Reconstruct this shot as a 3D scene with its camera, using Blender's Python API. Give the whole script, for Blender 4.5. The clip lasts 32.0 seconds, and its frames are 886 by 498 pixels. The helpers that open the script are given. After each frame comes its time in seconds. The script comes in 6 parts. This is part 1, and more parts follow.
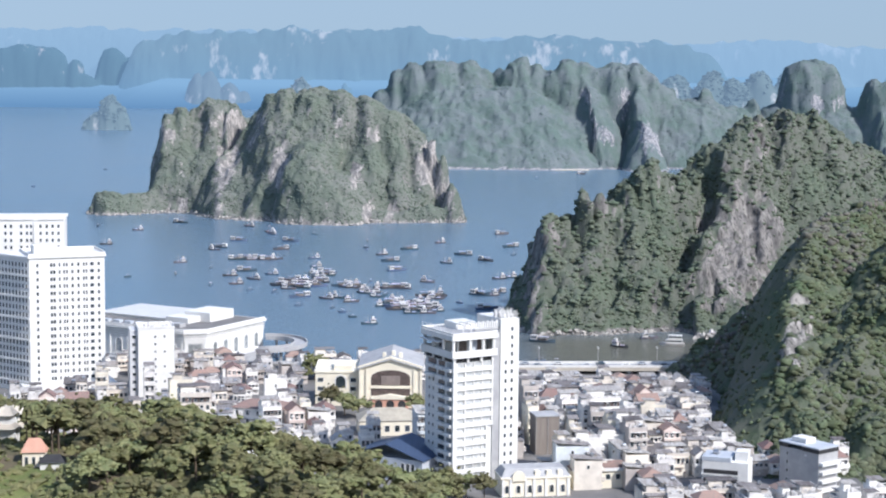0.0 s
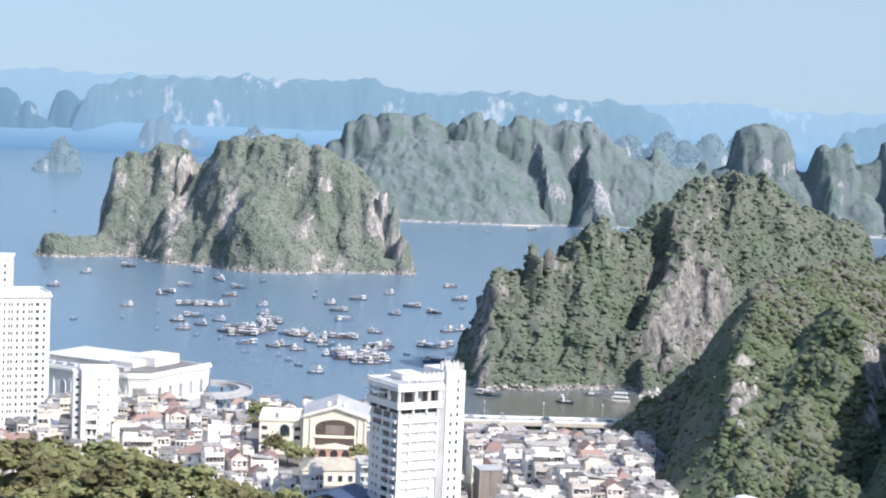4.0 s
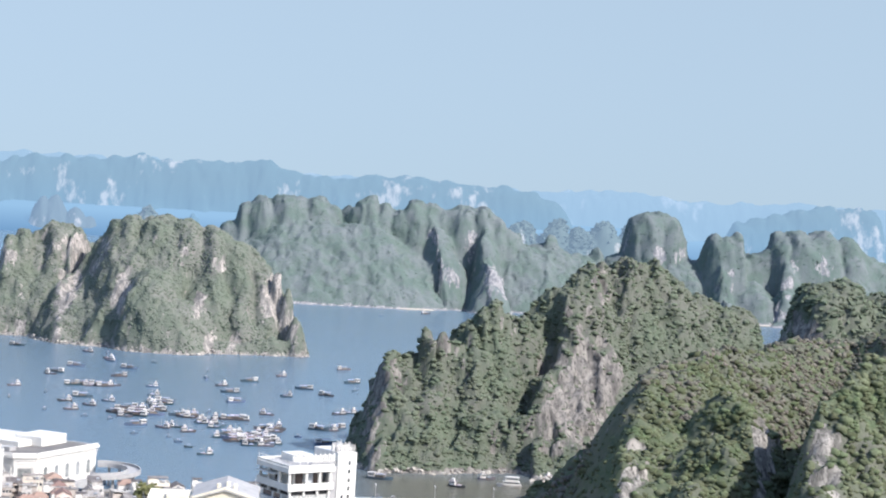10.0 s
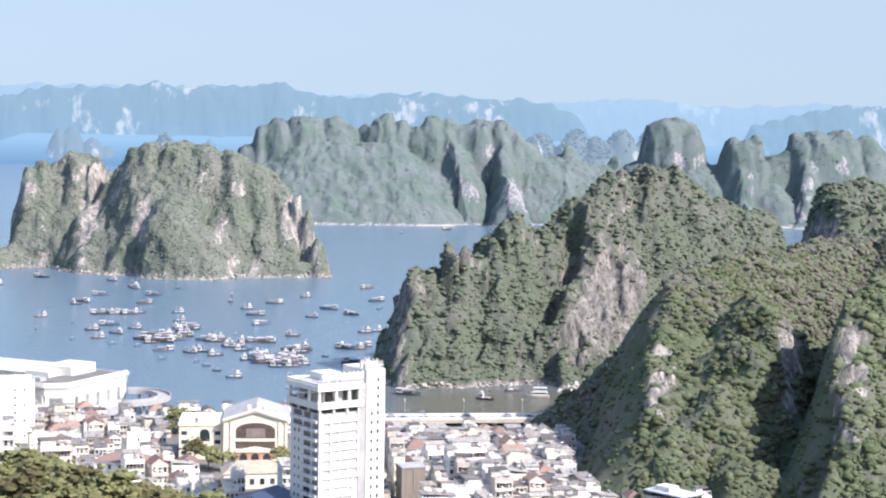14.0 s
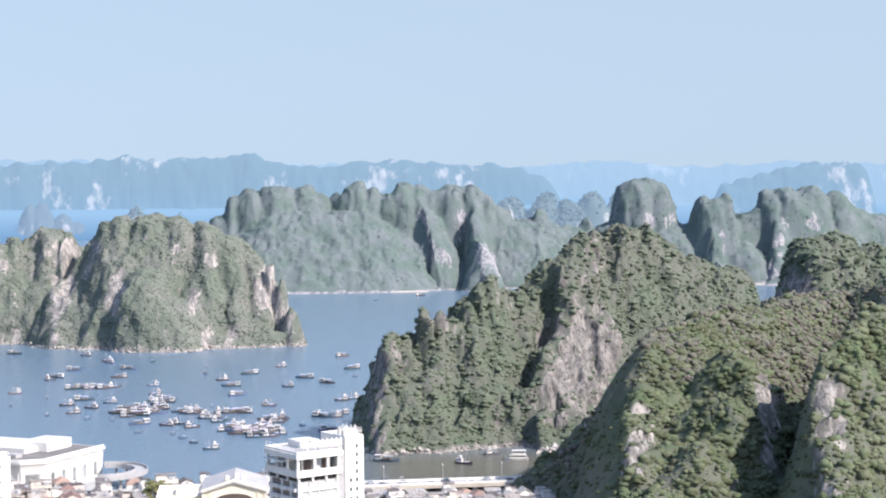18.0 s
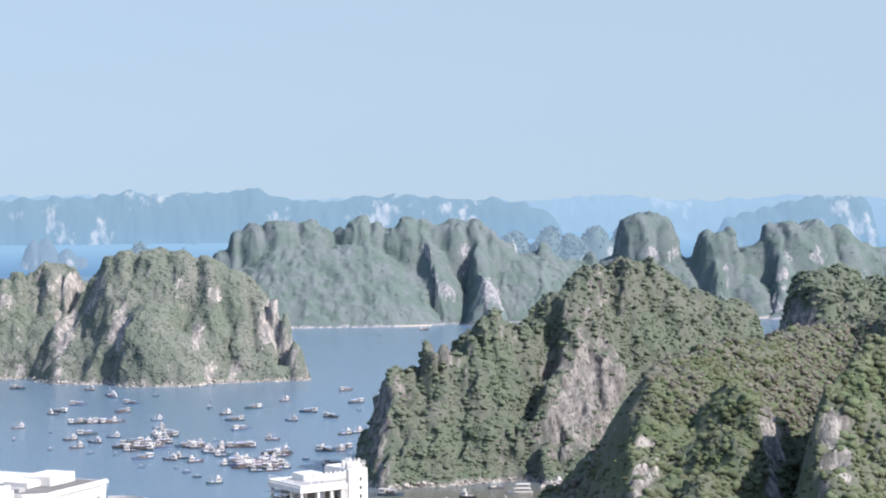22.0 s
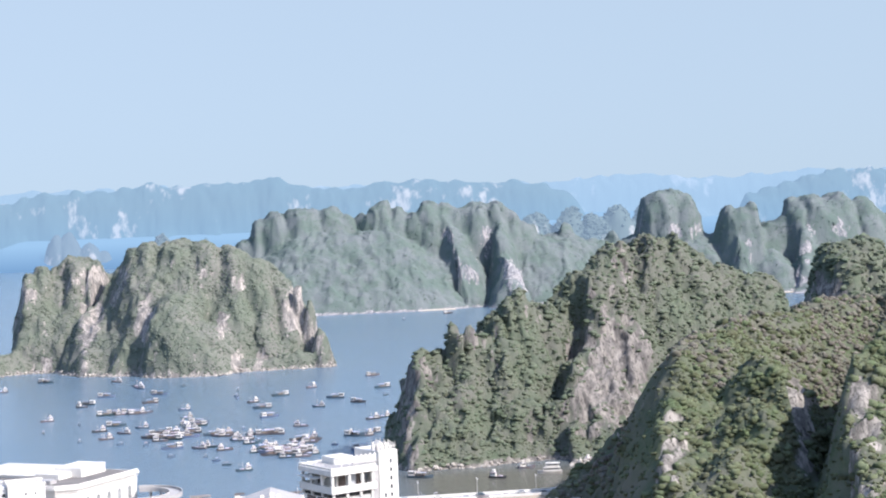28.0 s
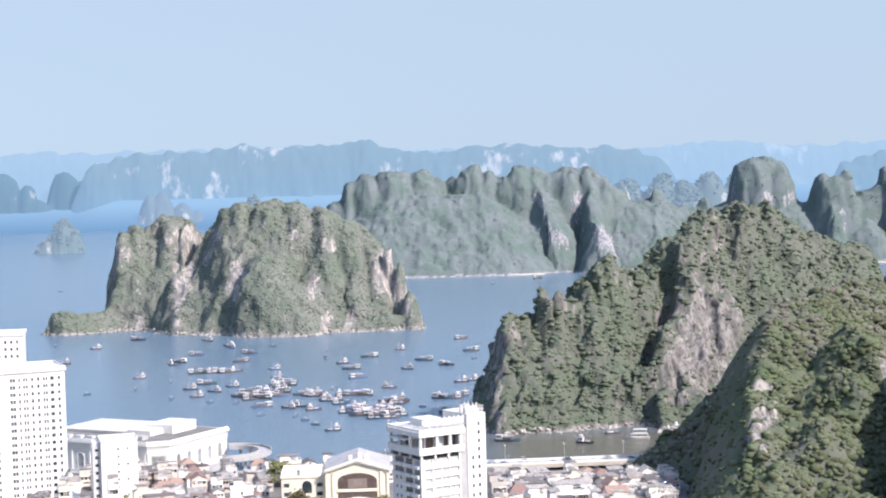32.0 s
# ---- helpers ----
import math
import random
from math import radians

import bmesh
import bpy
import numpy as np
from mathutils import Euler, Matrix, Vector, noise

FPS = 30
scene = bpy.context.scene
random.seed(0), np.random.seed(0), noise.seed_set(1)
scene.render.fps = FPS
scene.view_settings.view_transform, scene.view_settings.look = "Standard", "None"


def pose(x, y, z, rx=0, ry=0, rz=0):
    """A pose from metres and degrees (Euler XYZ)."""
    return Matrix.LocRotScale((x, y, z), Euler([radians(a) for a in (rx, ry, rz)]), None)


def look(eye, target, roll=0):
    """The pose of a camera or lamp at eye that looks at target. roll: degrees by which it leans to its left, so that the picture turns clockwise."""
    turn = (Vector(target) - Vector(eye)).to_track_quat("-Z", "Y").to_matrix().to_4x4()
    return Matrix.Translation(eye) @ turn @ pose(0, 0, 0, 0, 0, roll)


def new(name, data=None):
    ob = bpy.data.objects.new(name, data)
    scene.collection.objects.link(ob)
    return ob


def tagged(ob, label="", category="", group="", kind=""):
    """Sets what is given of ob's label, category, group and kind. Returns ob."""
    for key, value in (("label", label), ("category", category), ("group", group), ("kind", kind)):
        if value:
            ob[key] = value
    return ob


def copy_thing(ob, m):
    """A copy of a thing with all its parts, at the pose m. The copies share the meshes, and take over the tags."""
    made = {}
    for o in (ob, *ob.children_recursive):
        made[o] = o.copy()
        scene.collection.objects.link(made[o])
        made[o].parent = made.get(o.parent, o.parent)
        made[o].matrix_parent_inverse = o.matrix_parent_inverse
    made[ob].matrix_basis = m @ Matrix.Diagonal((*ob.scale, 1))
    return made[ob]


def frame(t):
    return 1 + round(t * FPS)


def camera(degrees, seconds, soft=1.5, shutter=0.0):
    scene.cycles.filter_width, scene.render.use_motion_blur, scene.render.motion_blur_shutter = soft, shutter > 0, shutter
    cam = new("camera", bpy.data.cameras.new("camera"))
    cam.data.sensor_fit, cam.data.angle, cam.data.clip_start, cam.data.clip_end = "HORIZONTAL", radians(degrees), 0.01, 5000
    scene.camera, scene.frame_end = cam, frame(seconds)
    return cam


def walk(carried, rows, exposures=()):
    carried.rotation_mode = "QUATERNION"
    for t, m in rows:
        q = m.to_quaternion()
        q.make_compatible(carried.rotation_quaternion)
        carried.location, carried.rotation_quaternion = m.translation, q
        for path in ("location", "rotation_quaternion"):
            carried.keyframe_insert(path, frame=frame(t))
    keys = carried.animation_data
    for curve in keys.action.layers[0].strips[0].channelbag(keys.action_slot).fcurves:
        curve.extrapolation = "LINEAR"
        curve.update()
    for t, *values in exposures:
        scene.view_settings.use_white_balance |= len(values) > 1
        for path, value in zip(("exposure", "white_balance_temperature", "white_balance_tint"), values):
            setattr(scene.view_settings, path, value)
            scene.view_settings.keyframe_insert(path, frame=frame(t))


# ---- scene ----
import functools

cam = camera(28.0, 32.0, soft=2.1)
# seconds, place, yaw, pitch, lean of the hand-held camera, which sinks slowly beside its hill and turns; at the end it passes a parapet
ROWS = [
    (0, 0.3, 0.9, 155.35, -0, -6.405, 0.573), (0.5, 0.29, 0.9, 155.28, 1.306, -6.605, -0.422), (1, 0.27, 0.9, 155.22, 1.063, -6.163, 0.049),
    (1.5, 0.26, 0.9, 155.15, 0.297, -5.973, 0.94), (2, 0.25, 0.9, 155.09, 0.045, -5.623, 1.287), (2.5, 0.23, 0.9, 155.02, -0.198, -5.195, 1.6),
    (4.5, 0.68, 0.9, 154.44, -2.178, -4.492, 2.656), (5, 0.79, 0.9, 154.3, -2.818, -3.835, 2.922), (5.5, 0.78, 0.9, 154.23, -3.303, -2.428, 3.007),
    (6, 0.77, 0.9, 154.16, -3.287, -2.594, 2.96), (6.5, 0.76, 0.9, 154.09, -3.863, -1.419, 3.493), (7, 0.76, 0.9, 154.02, -4.247, -1.562, 3.349),
    (7.5, 0.75, 0.9, 153.95, -4.204, -1.824, 3.044), (8, 0.74, 0.9, 153.88, -4.176, -1.777, 3.19), (8.5, 0.73, 0.9, 153.81, -4.663, -1.826, 3.647),
    (9, 0.72, 0.9, 153.75, -4.09, -2.154, 3.353), (9.5, 0.71, 0.9, 153.68, -4.376, -1.926, 3.448), (10, 0.71, 0.9, 153.61, -4.855, -1.767, 3.388),
    (10.5, 0.63, 0.9, 153.51, -5.409, -1.578, 3.508), (11, 0.55, 0.9, 153.42, -4.859, -1.972, 2.878), (11.5, 0.48, 0.9, 153.33, -3.404, -2.798, 2.217),
    (12, 0.4, 0.9, 153.23, -4.254, -1.637, 2.37), (12.5, 0.33, 0.9, 153.14, -4.289, -0.804, 2.227), (13, 0.25, 0.9, 153.04, -4.609, -2.624, 1.29),
    (13.5, 0.17, 0.9, 152.95, -4.104, -4.43, 0.901), (14, 0.1, 0.9, 152.86, -4.333, -4.495, 1.002), (14.5, 0.02, 0.9, 152.76, -4.229, -3.456, 0.856),
    (15, -0.05, 0.9, 152.67, -4.059, -2.795, 0.057), (15.5, -0.09, 0.9, 152.53, -6.014, -2.442, 0.362), (17.5, -0.26, 0.9, 151.98, -5.229, -2.359, -0.007),
    (18, -0.3, 0.9, 151.84, -5.192, -2.349, -0.503), (18.5, -0.34, 0.9, 151.7, -5.754, -2.458, -0.645), (19, -0.38, 0.9, 151.56, -5.646, -3.717, -0.909),
    (19.5, -0.42, 0.9, 151.43, -5.515, -4.105, -0.231), (20, -0.41, 0.9, 151.37, -4.944, -3.07, -0.294), (20.5, -0.4, 0.9, 151.31, -4.881, -2.057, -0.905),
    (21, -0.39, 0.9, 151.25, -5.032, -2.248, -1.06), (21.5, -0.38, 0.9, 151.19, -5.453, -1.867, -0.751), (22, -0.37, 0.9, 151.13, -5.09, -1.23, -0.615),
    (22.5, -0.36, 0.9, 151.07, -4.779, -1.003, -0.6), (23, -0.35, 0.9, 151.01, -5.321, -0.713, -0.887), (23.5, -0.34, 0.9, 150.95, -5.769, -0.227, -0.741),
    (24, -0.33, 0.9, 150.89, -5.783, -0.392, -0.58), (24.5, -0.32, 0.9, 150.83, -5.459, -0.405, -0.477), (26.5, -0.82, 0.9, 150.11, -5.063, -1.145, -0.862),
    (27, -0.95, 0.9, 149.93, -4.916, -1.514, -1.527), (27.5, -1.07, 0.9, 149.75, -4.673, -1.802, -1.875), (28, -1.2, 0.9, 149.57, -4.386, -1.711, -2.256),
    (28.5, -1.27, 0.9, 149.51, -5.013, -2.608, -2.094), (29, -1.34, 0.45, 149.45, -5.003, -2.81, -1.727), (29.5, -1.48, 0.23, 149.34, -3.803, -2.988, -1.798),
    (30, -1.53, 0.07, 149.28, -2.288, -3.559, -1.839), (30.5, -1.55, 0, 149.25, -1.332, -4.538, -1.529), (31, -1.55, 0, 149.25, -1.322, -4.156, -1.432),
    (31.5, -1.51, 0.14, 149.3, -1.334, -3.752, -1.584), (32, -1.46, 0.27, 149.35, -1.446, -2.767, -1.517),
]
walk(cam, [(t, pose(x, y, z, 0, 0, yaw) @ pose(0, 0, 0, 90 + pitch) @ pose(0, 0, 0, 0, 0, lean)) for t, x, y, z, yaw, pitch, lean in ROWS],
     [(0.0, 0.56, 5750, 13), (2.0, 0.68, 5850, 13), (5.0, 0.93, 6060, 13), (9.0, 0.84, 6120, 13), (12.0, 0.85, 6150, 15), (13.0, 0.92, 6140, 16), (15.0, 1.07, 6200, 17), (18.0, 0.96, 6200, 17), (19.0, 1.04, 6200, 18), (20.0, 1.04, 6180, 17), (22.0, 0.88, 6130, 15), (24.0, 0.76, 5950, 14), (25.0, 0.74, 5990, 14), (27.0, 0.84, 6170, 16), (28.0, 0.95, 6180, 17), (30.0, 1.01, 6200, 18), (32.0, 0.94, 6200, 18)])

# ---- world, sun ----
SUN_AZ, SUN_EL = 129.0, 42.0      # clockwise from the view's y axis, above the horizon
world = bpy.data.worlds.new("sky")
scene.world = world
world.use_nodes = True
wn = world.node_tree.nodes
sky = wn.new("ShaderNodeTexSky")
sky.sky_type, sky.sun_disc = "NISHITA", False
sky.sun_elevation, sky.sun_rotation = radians(SUN_EL), radians(SUN_AZ)
sky.altitude, sky.air_density, sky.dust_density, sky.ozone_density = 100, 1.0, 4.5, 4.0
wn["Background"].inputs["Strength"].default_value = 0.115
way = wn.new("ShaderNodeTexCoord")
lift = wn.new("ShaderNodeVectorMath")      # the clear part of the sky reaches down to the hazy skyline
lift.inputs[1].default_value = (0, 0, 0.13)
world.node_tree.links.new(way.outputs["Generated"], lift.inputs[0])
world.node_tree.links.new(lift.outputs[0], sky.inputs["Vector"])
pale = wn.new("ShaderNodeHueSaturation")      # humid, whitish air
pale.inputs["Saturation"].default_value = 0.72
world.node_tree.links.new(sky.outputs[0], pale.inputs["Color"])
veil = wn.new("ShaderNodeMix")      # thin bright haze over the whole sky
veil.data_type = "RGBA"
up = wn.new("ShaderNodeSeparateXYZ")      # the haze is thickest low over the sea and thins towards the zenith
thin = wn.new("ShaderNodeMapRange")
thin.inputs[1].default_value, thin.inputs[2].default_value, thin.inputs[3].default_value, thin.inputs[4].default_value = 0.12, 0.75, 0.6, 0.5
world.node_tree.links.new(way.outputs["Generated"], up.inputs[0])
world.node_tree.links.new(up.outputs[2], thin.inputs[0])
world.node_tree.links.new(thin.outputs[0], veil.inputs[0])
tint = wn.new("ShaderNodeMix")      # whitish low down, deeper blue overhead
tint.data_type = "RGBA"
tint.inputs[6].default_value, tint.inputs[7].default_value = (2.6, 3.38, 3.68, 1), (1.35, 2.62, 5.0, 1)
high = wn.new("ShaderNodeMapRange")
high.inputs[1].default_value, high.inputs[2].default_value = 0.25, 0.7
world.node_tree.links.new(up.outputs[2], high.inputs[0])
world.node_tree.links.new(high.outputs[0], tint.inputs[0])
world.node_tree.links.new(tint.outputs[2], veil.inputs[7])
world.node_tree.links.new(pale.outputs[0], veil.inputs[6])
world.node_tree.links.new(veil.outputs[2], wn["Background"].inputs["Color"])
sun_data = bpy.data.lights.new("sun", "SUN")
sun_data.energy, sun_data.angle, sun_data.color = 3.8, radians(0.6), (1.0, 0.915, 0.79)
sun = new("sun", sun_data)
_a, _e = radians(SUN_AZ), radians(SUN_EL)
sun.matrix_basis = look((math.sin(_a) * math.cos(_e) * 900, math.cos(_a) * math.cos(_e) * 900, math.sin(_e) * 900 + 100), (0, 0, 100))

# ---- materials ----
def mat(name, base, rough=0.8, metal=0.0, second=None, scale=1.0, bump=0.0, bump_scale=None, per_object=0.0, per_island=0.0, stretch=(1, 1, 1), spec=0.3):
    """Principled material: base and second colour mixed by two scales of noise, relief, and variation piece by piece."""
    m = bpy.data.materials.new(name)
    m.use_nodes = True
    nt = m.node_tree
    n, l = nt.nodes, nt.links
    b = n["Principled BSDF"]
    b.inputs["Roughness"].default_value, b.inputs["Metallic"].default_value = rough, metal
    b.inputs["Specular IOR Level"].default_value = spec
    geo = n.new("ShaderNodeNewGeometry")
    mp = n.new("ShaderNodeMapping")
    mp.inputs["Scale"].default_value = stretch
    l.new(geo.outputs["Position"], mp.inputs["Vector"])
    col = n.new("ShaderNodeMix")
    col.data_type = "RGBA"
    second = second or tuple(c * 0.75 for c in base)
    col.inputs[6].default_value, col.inputs[7].default_value = (*base, 1), (*second, 1)
    big = n.new("ShaderNodeTexNoise")
    big.inputs["Scale"].default_value, big.inputs["Detail"].default_value = scale, 6
    big.inputs["Roughness"].default_value = 0.65
    l.new(mp.outputs[0], big.inputs["Vector"])
    ramp = n.new("ShaderNodeMapRange")
    ramp.inputs[1].default_value, ramp.inputs[2].default_value = 0.35, 0.65
    l.new(big.outputs["Fac"], ramp.inputs[0])
    l.new(ramp.outputs[0], col.inputs[0])
    out = col.outputs[2]
    if per_object or per_island:
        src = geo.outputs["Random Per Island"] if per_island else n.new("ShaderNodeObjectInfo").outputs["Random"]
        k = per_island or per_object
        hsv = n.new("ShaderNodeHueSaturation")
        r1 = n.new("ShaderNodeMapRange")
        r1.inputs[3].default_value, r1.inputs[4].default_value = 1 - k, 1 + k
        l.new(src, r1.inputs[0])
        l.new(r1.outputs[0], hsv.inputs["Value"])
        wob = n.new("ShaderNodeMath")
        wob.operation = "MULTIPLY_ADD"
        wob.inputs[1].default_value, wob.inputs[2].default_value = 0.06 * k * 2, 0.5 - 0.06 * k
        l.new(src, wob.inputs[0])
        l.new(wob.outputs[0], hsv.inputs["Hue"])
        l.new(out, hsv.inputs["Color"])
        out = hsv.outputs[0]
    l.new(out, b.inputs["Base Color"])
    if bump:
        bn = n.new("ShaderNodeTexNoise")
        bn.inputs["Scale"].default_value, bn.inputs["Detail"].default_value = bump_scale or scale * 4, 4
        l.new(mp.outputs[0], bn.inputs["Vector"])
        bp = n.new("ShaderNodeBump")
        bp.inputs["Strength"].default_value, bp.inputs["Distance"].default_value = 0.8, bump
        l.new(bn.outputs["Fac"], bp.inputs["Height"])
        l.new(bp.outputs[0], b.inputs["Normal"])
    return m


def karst(name, rock, rock2, green, green2, size=1.0, relief=2.6):
    """Limestone with plants: bare streaked rock on steep faces, low green growth elsewhere."""
    m = bpy.data.materials.new(name)
    m.use_nodes = True
    nt = m.node_tree
    n, l = nt.nodes, nt.links
    b = n["Principled BSDF"]
    b.inputs["Roughness"].default_value, b.inputs["Specular IOR Level"].default_value = 0.95, 0.1
    geo = n.new("ShaderNodeNewGeometry")

    def tex(scale, detail, stretch=(1, 1, 1)):
        mp = n.new("ShaderNodeMapping")
        mp.inputs["Scale"].default_value = stretch
        l.new(geo.outputs["Position"], mp.inputs["Vector"])
        t = n.new("ShaderNodeTexNoise")
        t.inputs["Scale"].default_value, t.inputs["Detail"].default_value, t.inputs["Roughness"].default_value = scale, detail, 0.65
        l.new(mp.outputs[0], t.inputs["Vector"])
        return t.outputs["Fac"]

    def rng(src, a, c):
        r = n.new("ShaderNodeMapRange")
        r.inputs[1].default_value, r.inputs[2].default_value = a, c
        l.new(src, r.inputs[0])
        return r.outputs[0]

    def mix(fac, a, c):
        x = n.new("ShaderNodeMix")
        x.data_type = "RGBA"
        l.new(fac, x.inputs[0])
        for i, v in ((6, a), (7, c)):
            if isinstance(v, tuple):
                x.inputs[i].default_value = (*v, 1)
            else:
                l.new(v, x.inputs[i])
        return x.outputs[2]
    streak = tex(0.22 / size, 8, (1, 1, 0.25))
    stone = mix(rng(streak, 0.42, 0.6), rock2, rock)
    stone = mix(rng(tex(0.8 / size, 6, (1, 1, 0.3)), 0.36, 0.5), tuple(0.5 * c for c in rock2), stone)      # dark cracks and holes
    fine = tex(0.3 / size, 6)
    plants = mix(rng(fine, 0.38, 0.62), green, green2)
    plants = mix(rng(tex(0.03 / size, 3), 0.4, 0.62), plants, tuple(0.5 * (a + c) for a, c in zip(green2, rock2)))
    att = n.new("ShaderNodeAttribute")
    att.attribute_name = "bare"
    edge = n.new("ShaderNodeMath")
    edge.operation = "MULTIPLY_ADD"
    l.new(tex(0.16 / size, 7, (1, 1, 0.4)), edge.inputs[0])
    edge.inputs[1].default_value = 2.4
    l.new(att.outputs["Fac"], edge.inputs[2])
    cover = rng(edge.outputs[0], 1.78, 1.66)
    l.new(mix(cover, stone, plants), b.inputs["Base Color"])
    bp = n.new("ShaderNodeBump")
    bp.inputs["Strength"].default_value, bp.inputs["Distance"].default_value = 1.0, relief
    l.new(tex(0.22 / size, 6, (1, 1, 0.5)), bp.inputs["Height"])
    l.new(bp.outputs[0], b.inputs["Normal"])
    return m


M_karst_near = karst("limestone with dense shrubs", (0.36, 0.34, 0.315), (0.14, 0.135, 0.125), (0.074, 0.101, 0.058), (0.106, 0.122, 0.082), relief=1.0)
M_karst_mid = karst("limestone with low forest", (0.275, 0.262, 0.245), (0.125, 0.12, 0.118), (0.09, 0.117, 0.083), (0.118, 0.135, 0.103), relief=1.0)
# haze before the farther islands is mixed into these greyed, bluish colours
M_karst_isle = karst("pale limestone with forest greyed for haze", (0.42, 0.39, 0.365), (0.19, 0.185, 0.18), (0.112, 0.138, 0.108), (0.138, 0.156, 0.13), relief=0.8)
M_karst_far = karst("limestone tinted blue-grey for haze", (0.40, 0.385, 0.39), (0.165, 0.18, 0.205), (0.096, 0.138, 0.127), (0.116, 0.15, 0.14), 0.8, 0.6)
M_leaf_near = mat("shrub leaves", (0.084, 0.109, 0.058), 0.85, second=(0.122, 0.132, 0.084), scale=0.07, bump=0.45, bump_scale=1.8, per_island=0.3, spec=0.1)
M_leaf_dry = mat("dry brownish shrub leaves", (0.15, 0.137, 0.12), 0.9, second=(0.115, 0.12, 0.096), scale=0.06, bump=0.3, bump_scale=1.6, per_island=0.28, spec=0.1)
M_leaf_mid = mat("island forest leaves", (0.092, 0.119, 0.082), 0.9, second=(0.12, 0.136, 0.102), scale=0.05, bump=0.2, bump_scale=0.9, per_island=0.2, spec=0.05)
# leaf colours lightened and greyed, with the haze painted in
M_leaf_isle = mat("forest leaves greyed for haze", (0.114, 0.142, 0.111), 0.9, second=(0.14, 0.16, 0.134), scale=0.05, bump=0.15, bump_scale=0.9, per_island=0.12, spec=0.05)
M_leaf_far = mat("forest leaves tinted blue-grey for haze", (0.10, 0.143, 0.131), 0.9, second=(0.12, 0.155, 0.145), scale=0.03, bump=0.2, bump_scale=0.6, per_island=0.1, spec=0.05)
M_leaf_park = mat("park tree leaves", (0.12, 0.132, 0.056), 0.8, second=(0.18, 0.168, 0.082), scale=0.3, bump=0.4, bump_scale=4, per_object=0.35, spec=0.2)
M_soil = mat("soil and undergrowth", (0.07, 0.075, 0.035), 0.95, second=(0.15, 0.12, 0.08), scale=0.08, bump=0.3)
M_white = mat("white painted plaster", (0.74, 0.73, 0.705), 0.6, second=(0.66, 0.65, 0.62), scale=0.25)
M_grey = mat("grey concrete", (0.42, 0.42, 0.42), 0.8, second=(0.32, 0.32, 0.33), scale=0.2)
M_town = mat("town ground of concrete and asphalt", (0.22, 0.21, 0.2), 0.9, second=(0.12, 0.12, 0.12), scale=0.05)


def sea_material():
    m = bpy.data.materials.new("sea water with ripples")
    m.use_nodes = True
    n, l = m.node_tree.nodes, m.node_tree.links
    b = n["Principled BSDF"]
    b.inputs["Roughness"].default_value, b.inputs["IOR"].default_value = 0.22, 1.33
    geo = n.new("ShaderNodeNewGeometry")
    big = n.new("ShaderNodeTexNoise")
    big.inputs["Scale"].default_value, big.inputs["Detail"].default_value = 0.004, 4
    l.new(geo.outputs["Position"], big.inputs["Vector"])
    mx = n.new("ShaderNodeMix")
    mx.data_type = "RGBA"
    mx.inputs[6].default_value, mx.inputs[7].default_value = (0.10, 0.174, 0.252, 1), (0.132, 0.189, 0.248, 1)
    l.new(big.outputs["Fac"], mx.inputs[0])
    xyz = n.new("ShaderNodeSeparateXYZ")
    l.new(geo.outputs["Position"], xyz.inputs[0])
    near = n.new("ShaderNodeMapRange")
    near.inputs[1].default_value, near.inputs[2].default_value = 1040, 940
    l.new(xyz.outputs[1], near.inputs[0])
    # grey-green inlet tone: the headland's reflection painted into the water colour
    headland_tint = n.new("ShaderNodeMix")
    headland_tint.data_type = "RGBA"
    headland_tint.inputs[7].default_value = (0.125, 0.125, 0.105, 1)
    east_part = n.new("ShaderNodeMapRange")
    east_part.inputs[1].default_value, east_part.inputs[2].default_value = 0, 60
    l.new(xyz.outputs[0], east_part.inputs[0])
    both = n.new("ShaderNodeMath")
    both.operation = "MULTIPLY"
    l.new(near.outputs[0], both.inputs[0])
    l.new(east_part.outputs[0], both.inputs[1])
    l.new(both.outputs[0], headland_tint.inputs[0])
    l.new(mx.outputs[2], headland_tint.inputs[6])
    l.new(headland_tint.outputs[2], b.inputs["Base Color"])
    wave = n.new("ShaderNodeTexNoise")
    wave.inputs["Scale"].default_value, wave.inputs["Detail"].default_value = 0.35, 5
    l.new(geo.outputs["Position"], wave.inputs["Vector"])
    bp = n.new("ShaderNodeBump")
    bp.inputs["Strength"].default_value, bp.inputs["Distance"].default_value = 1.0, 0.5
    l.new(wave.outputs["Fac"], bp.inputs["Height"])
    l.new(bp.outputs[0], b.inputs["Normal"])
    return m


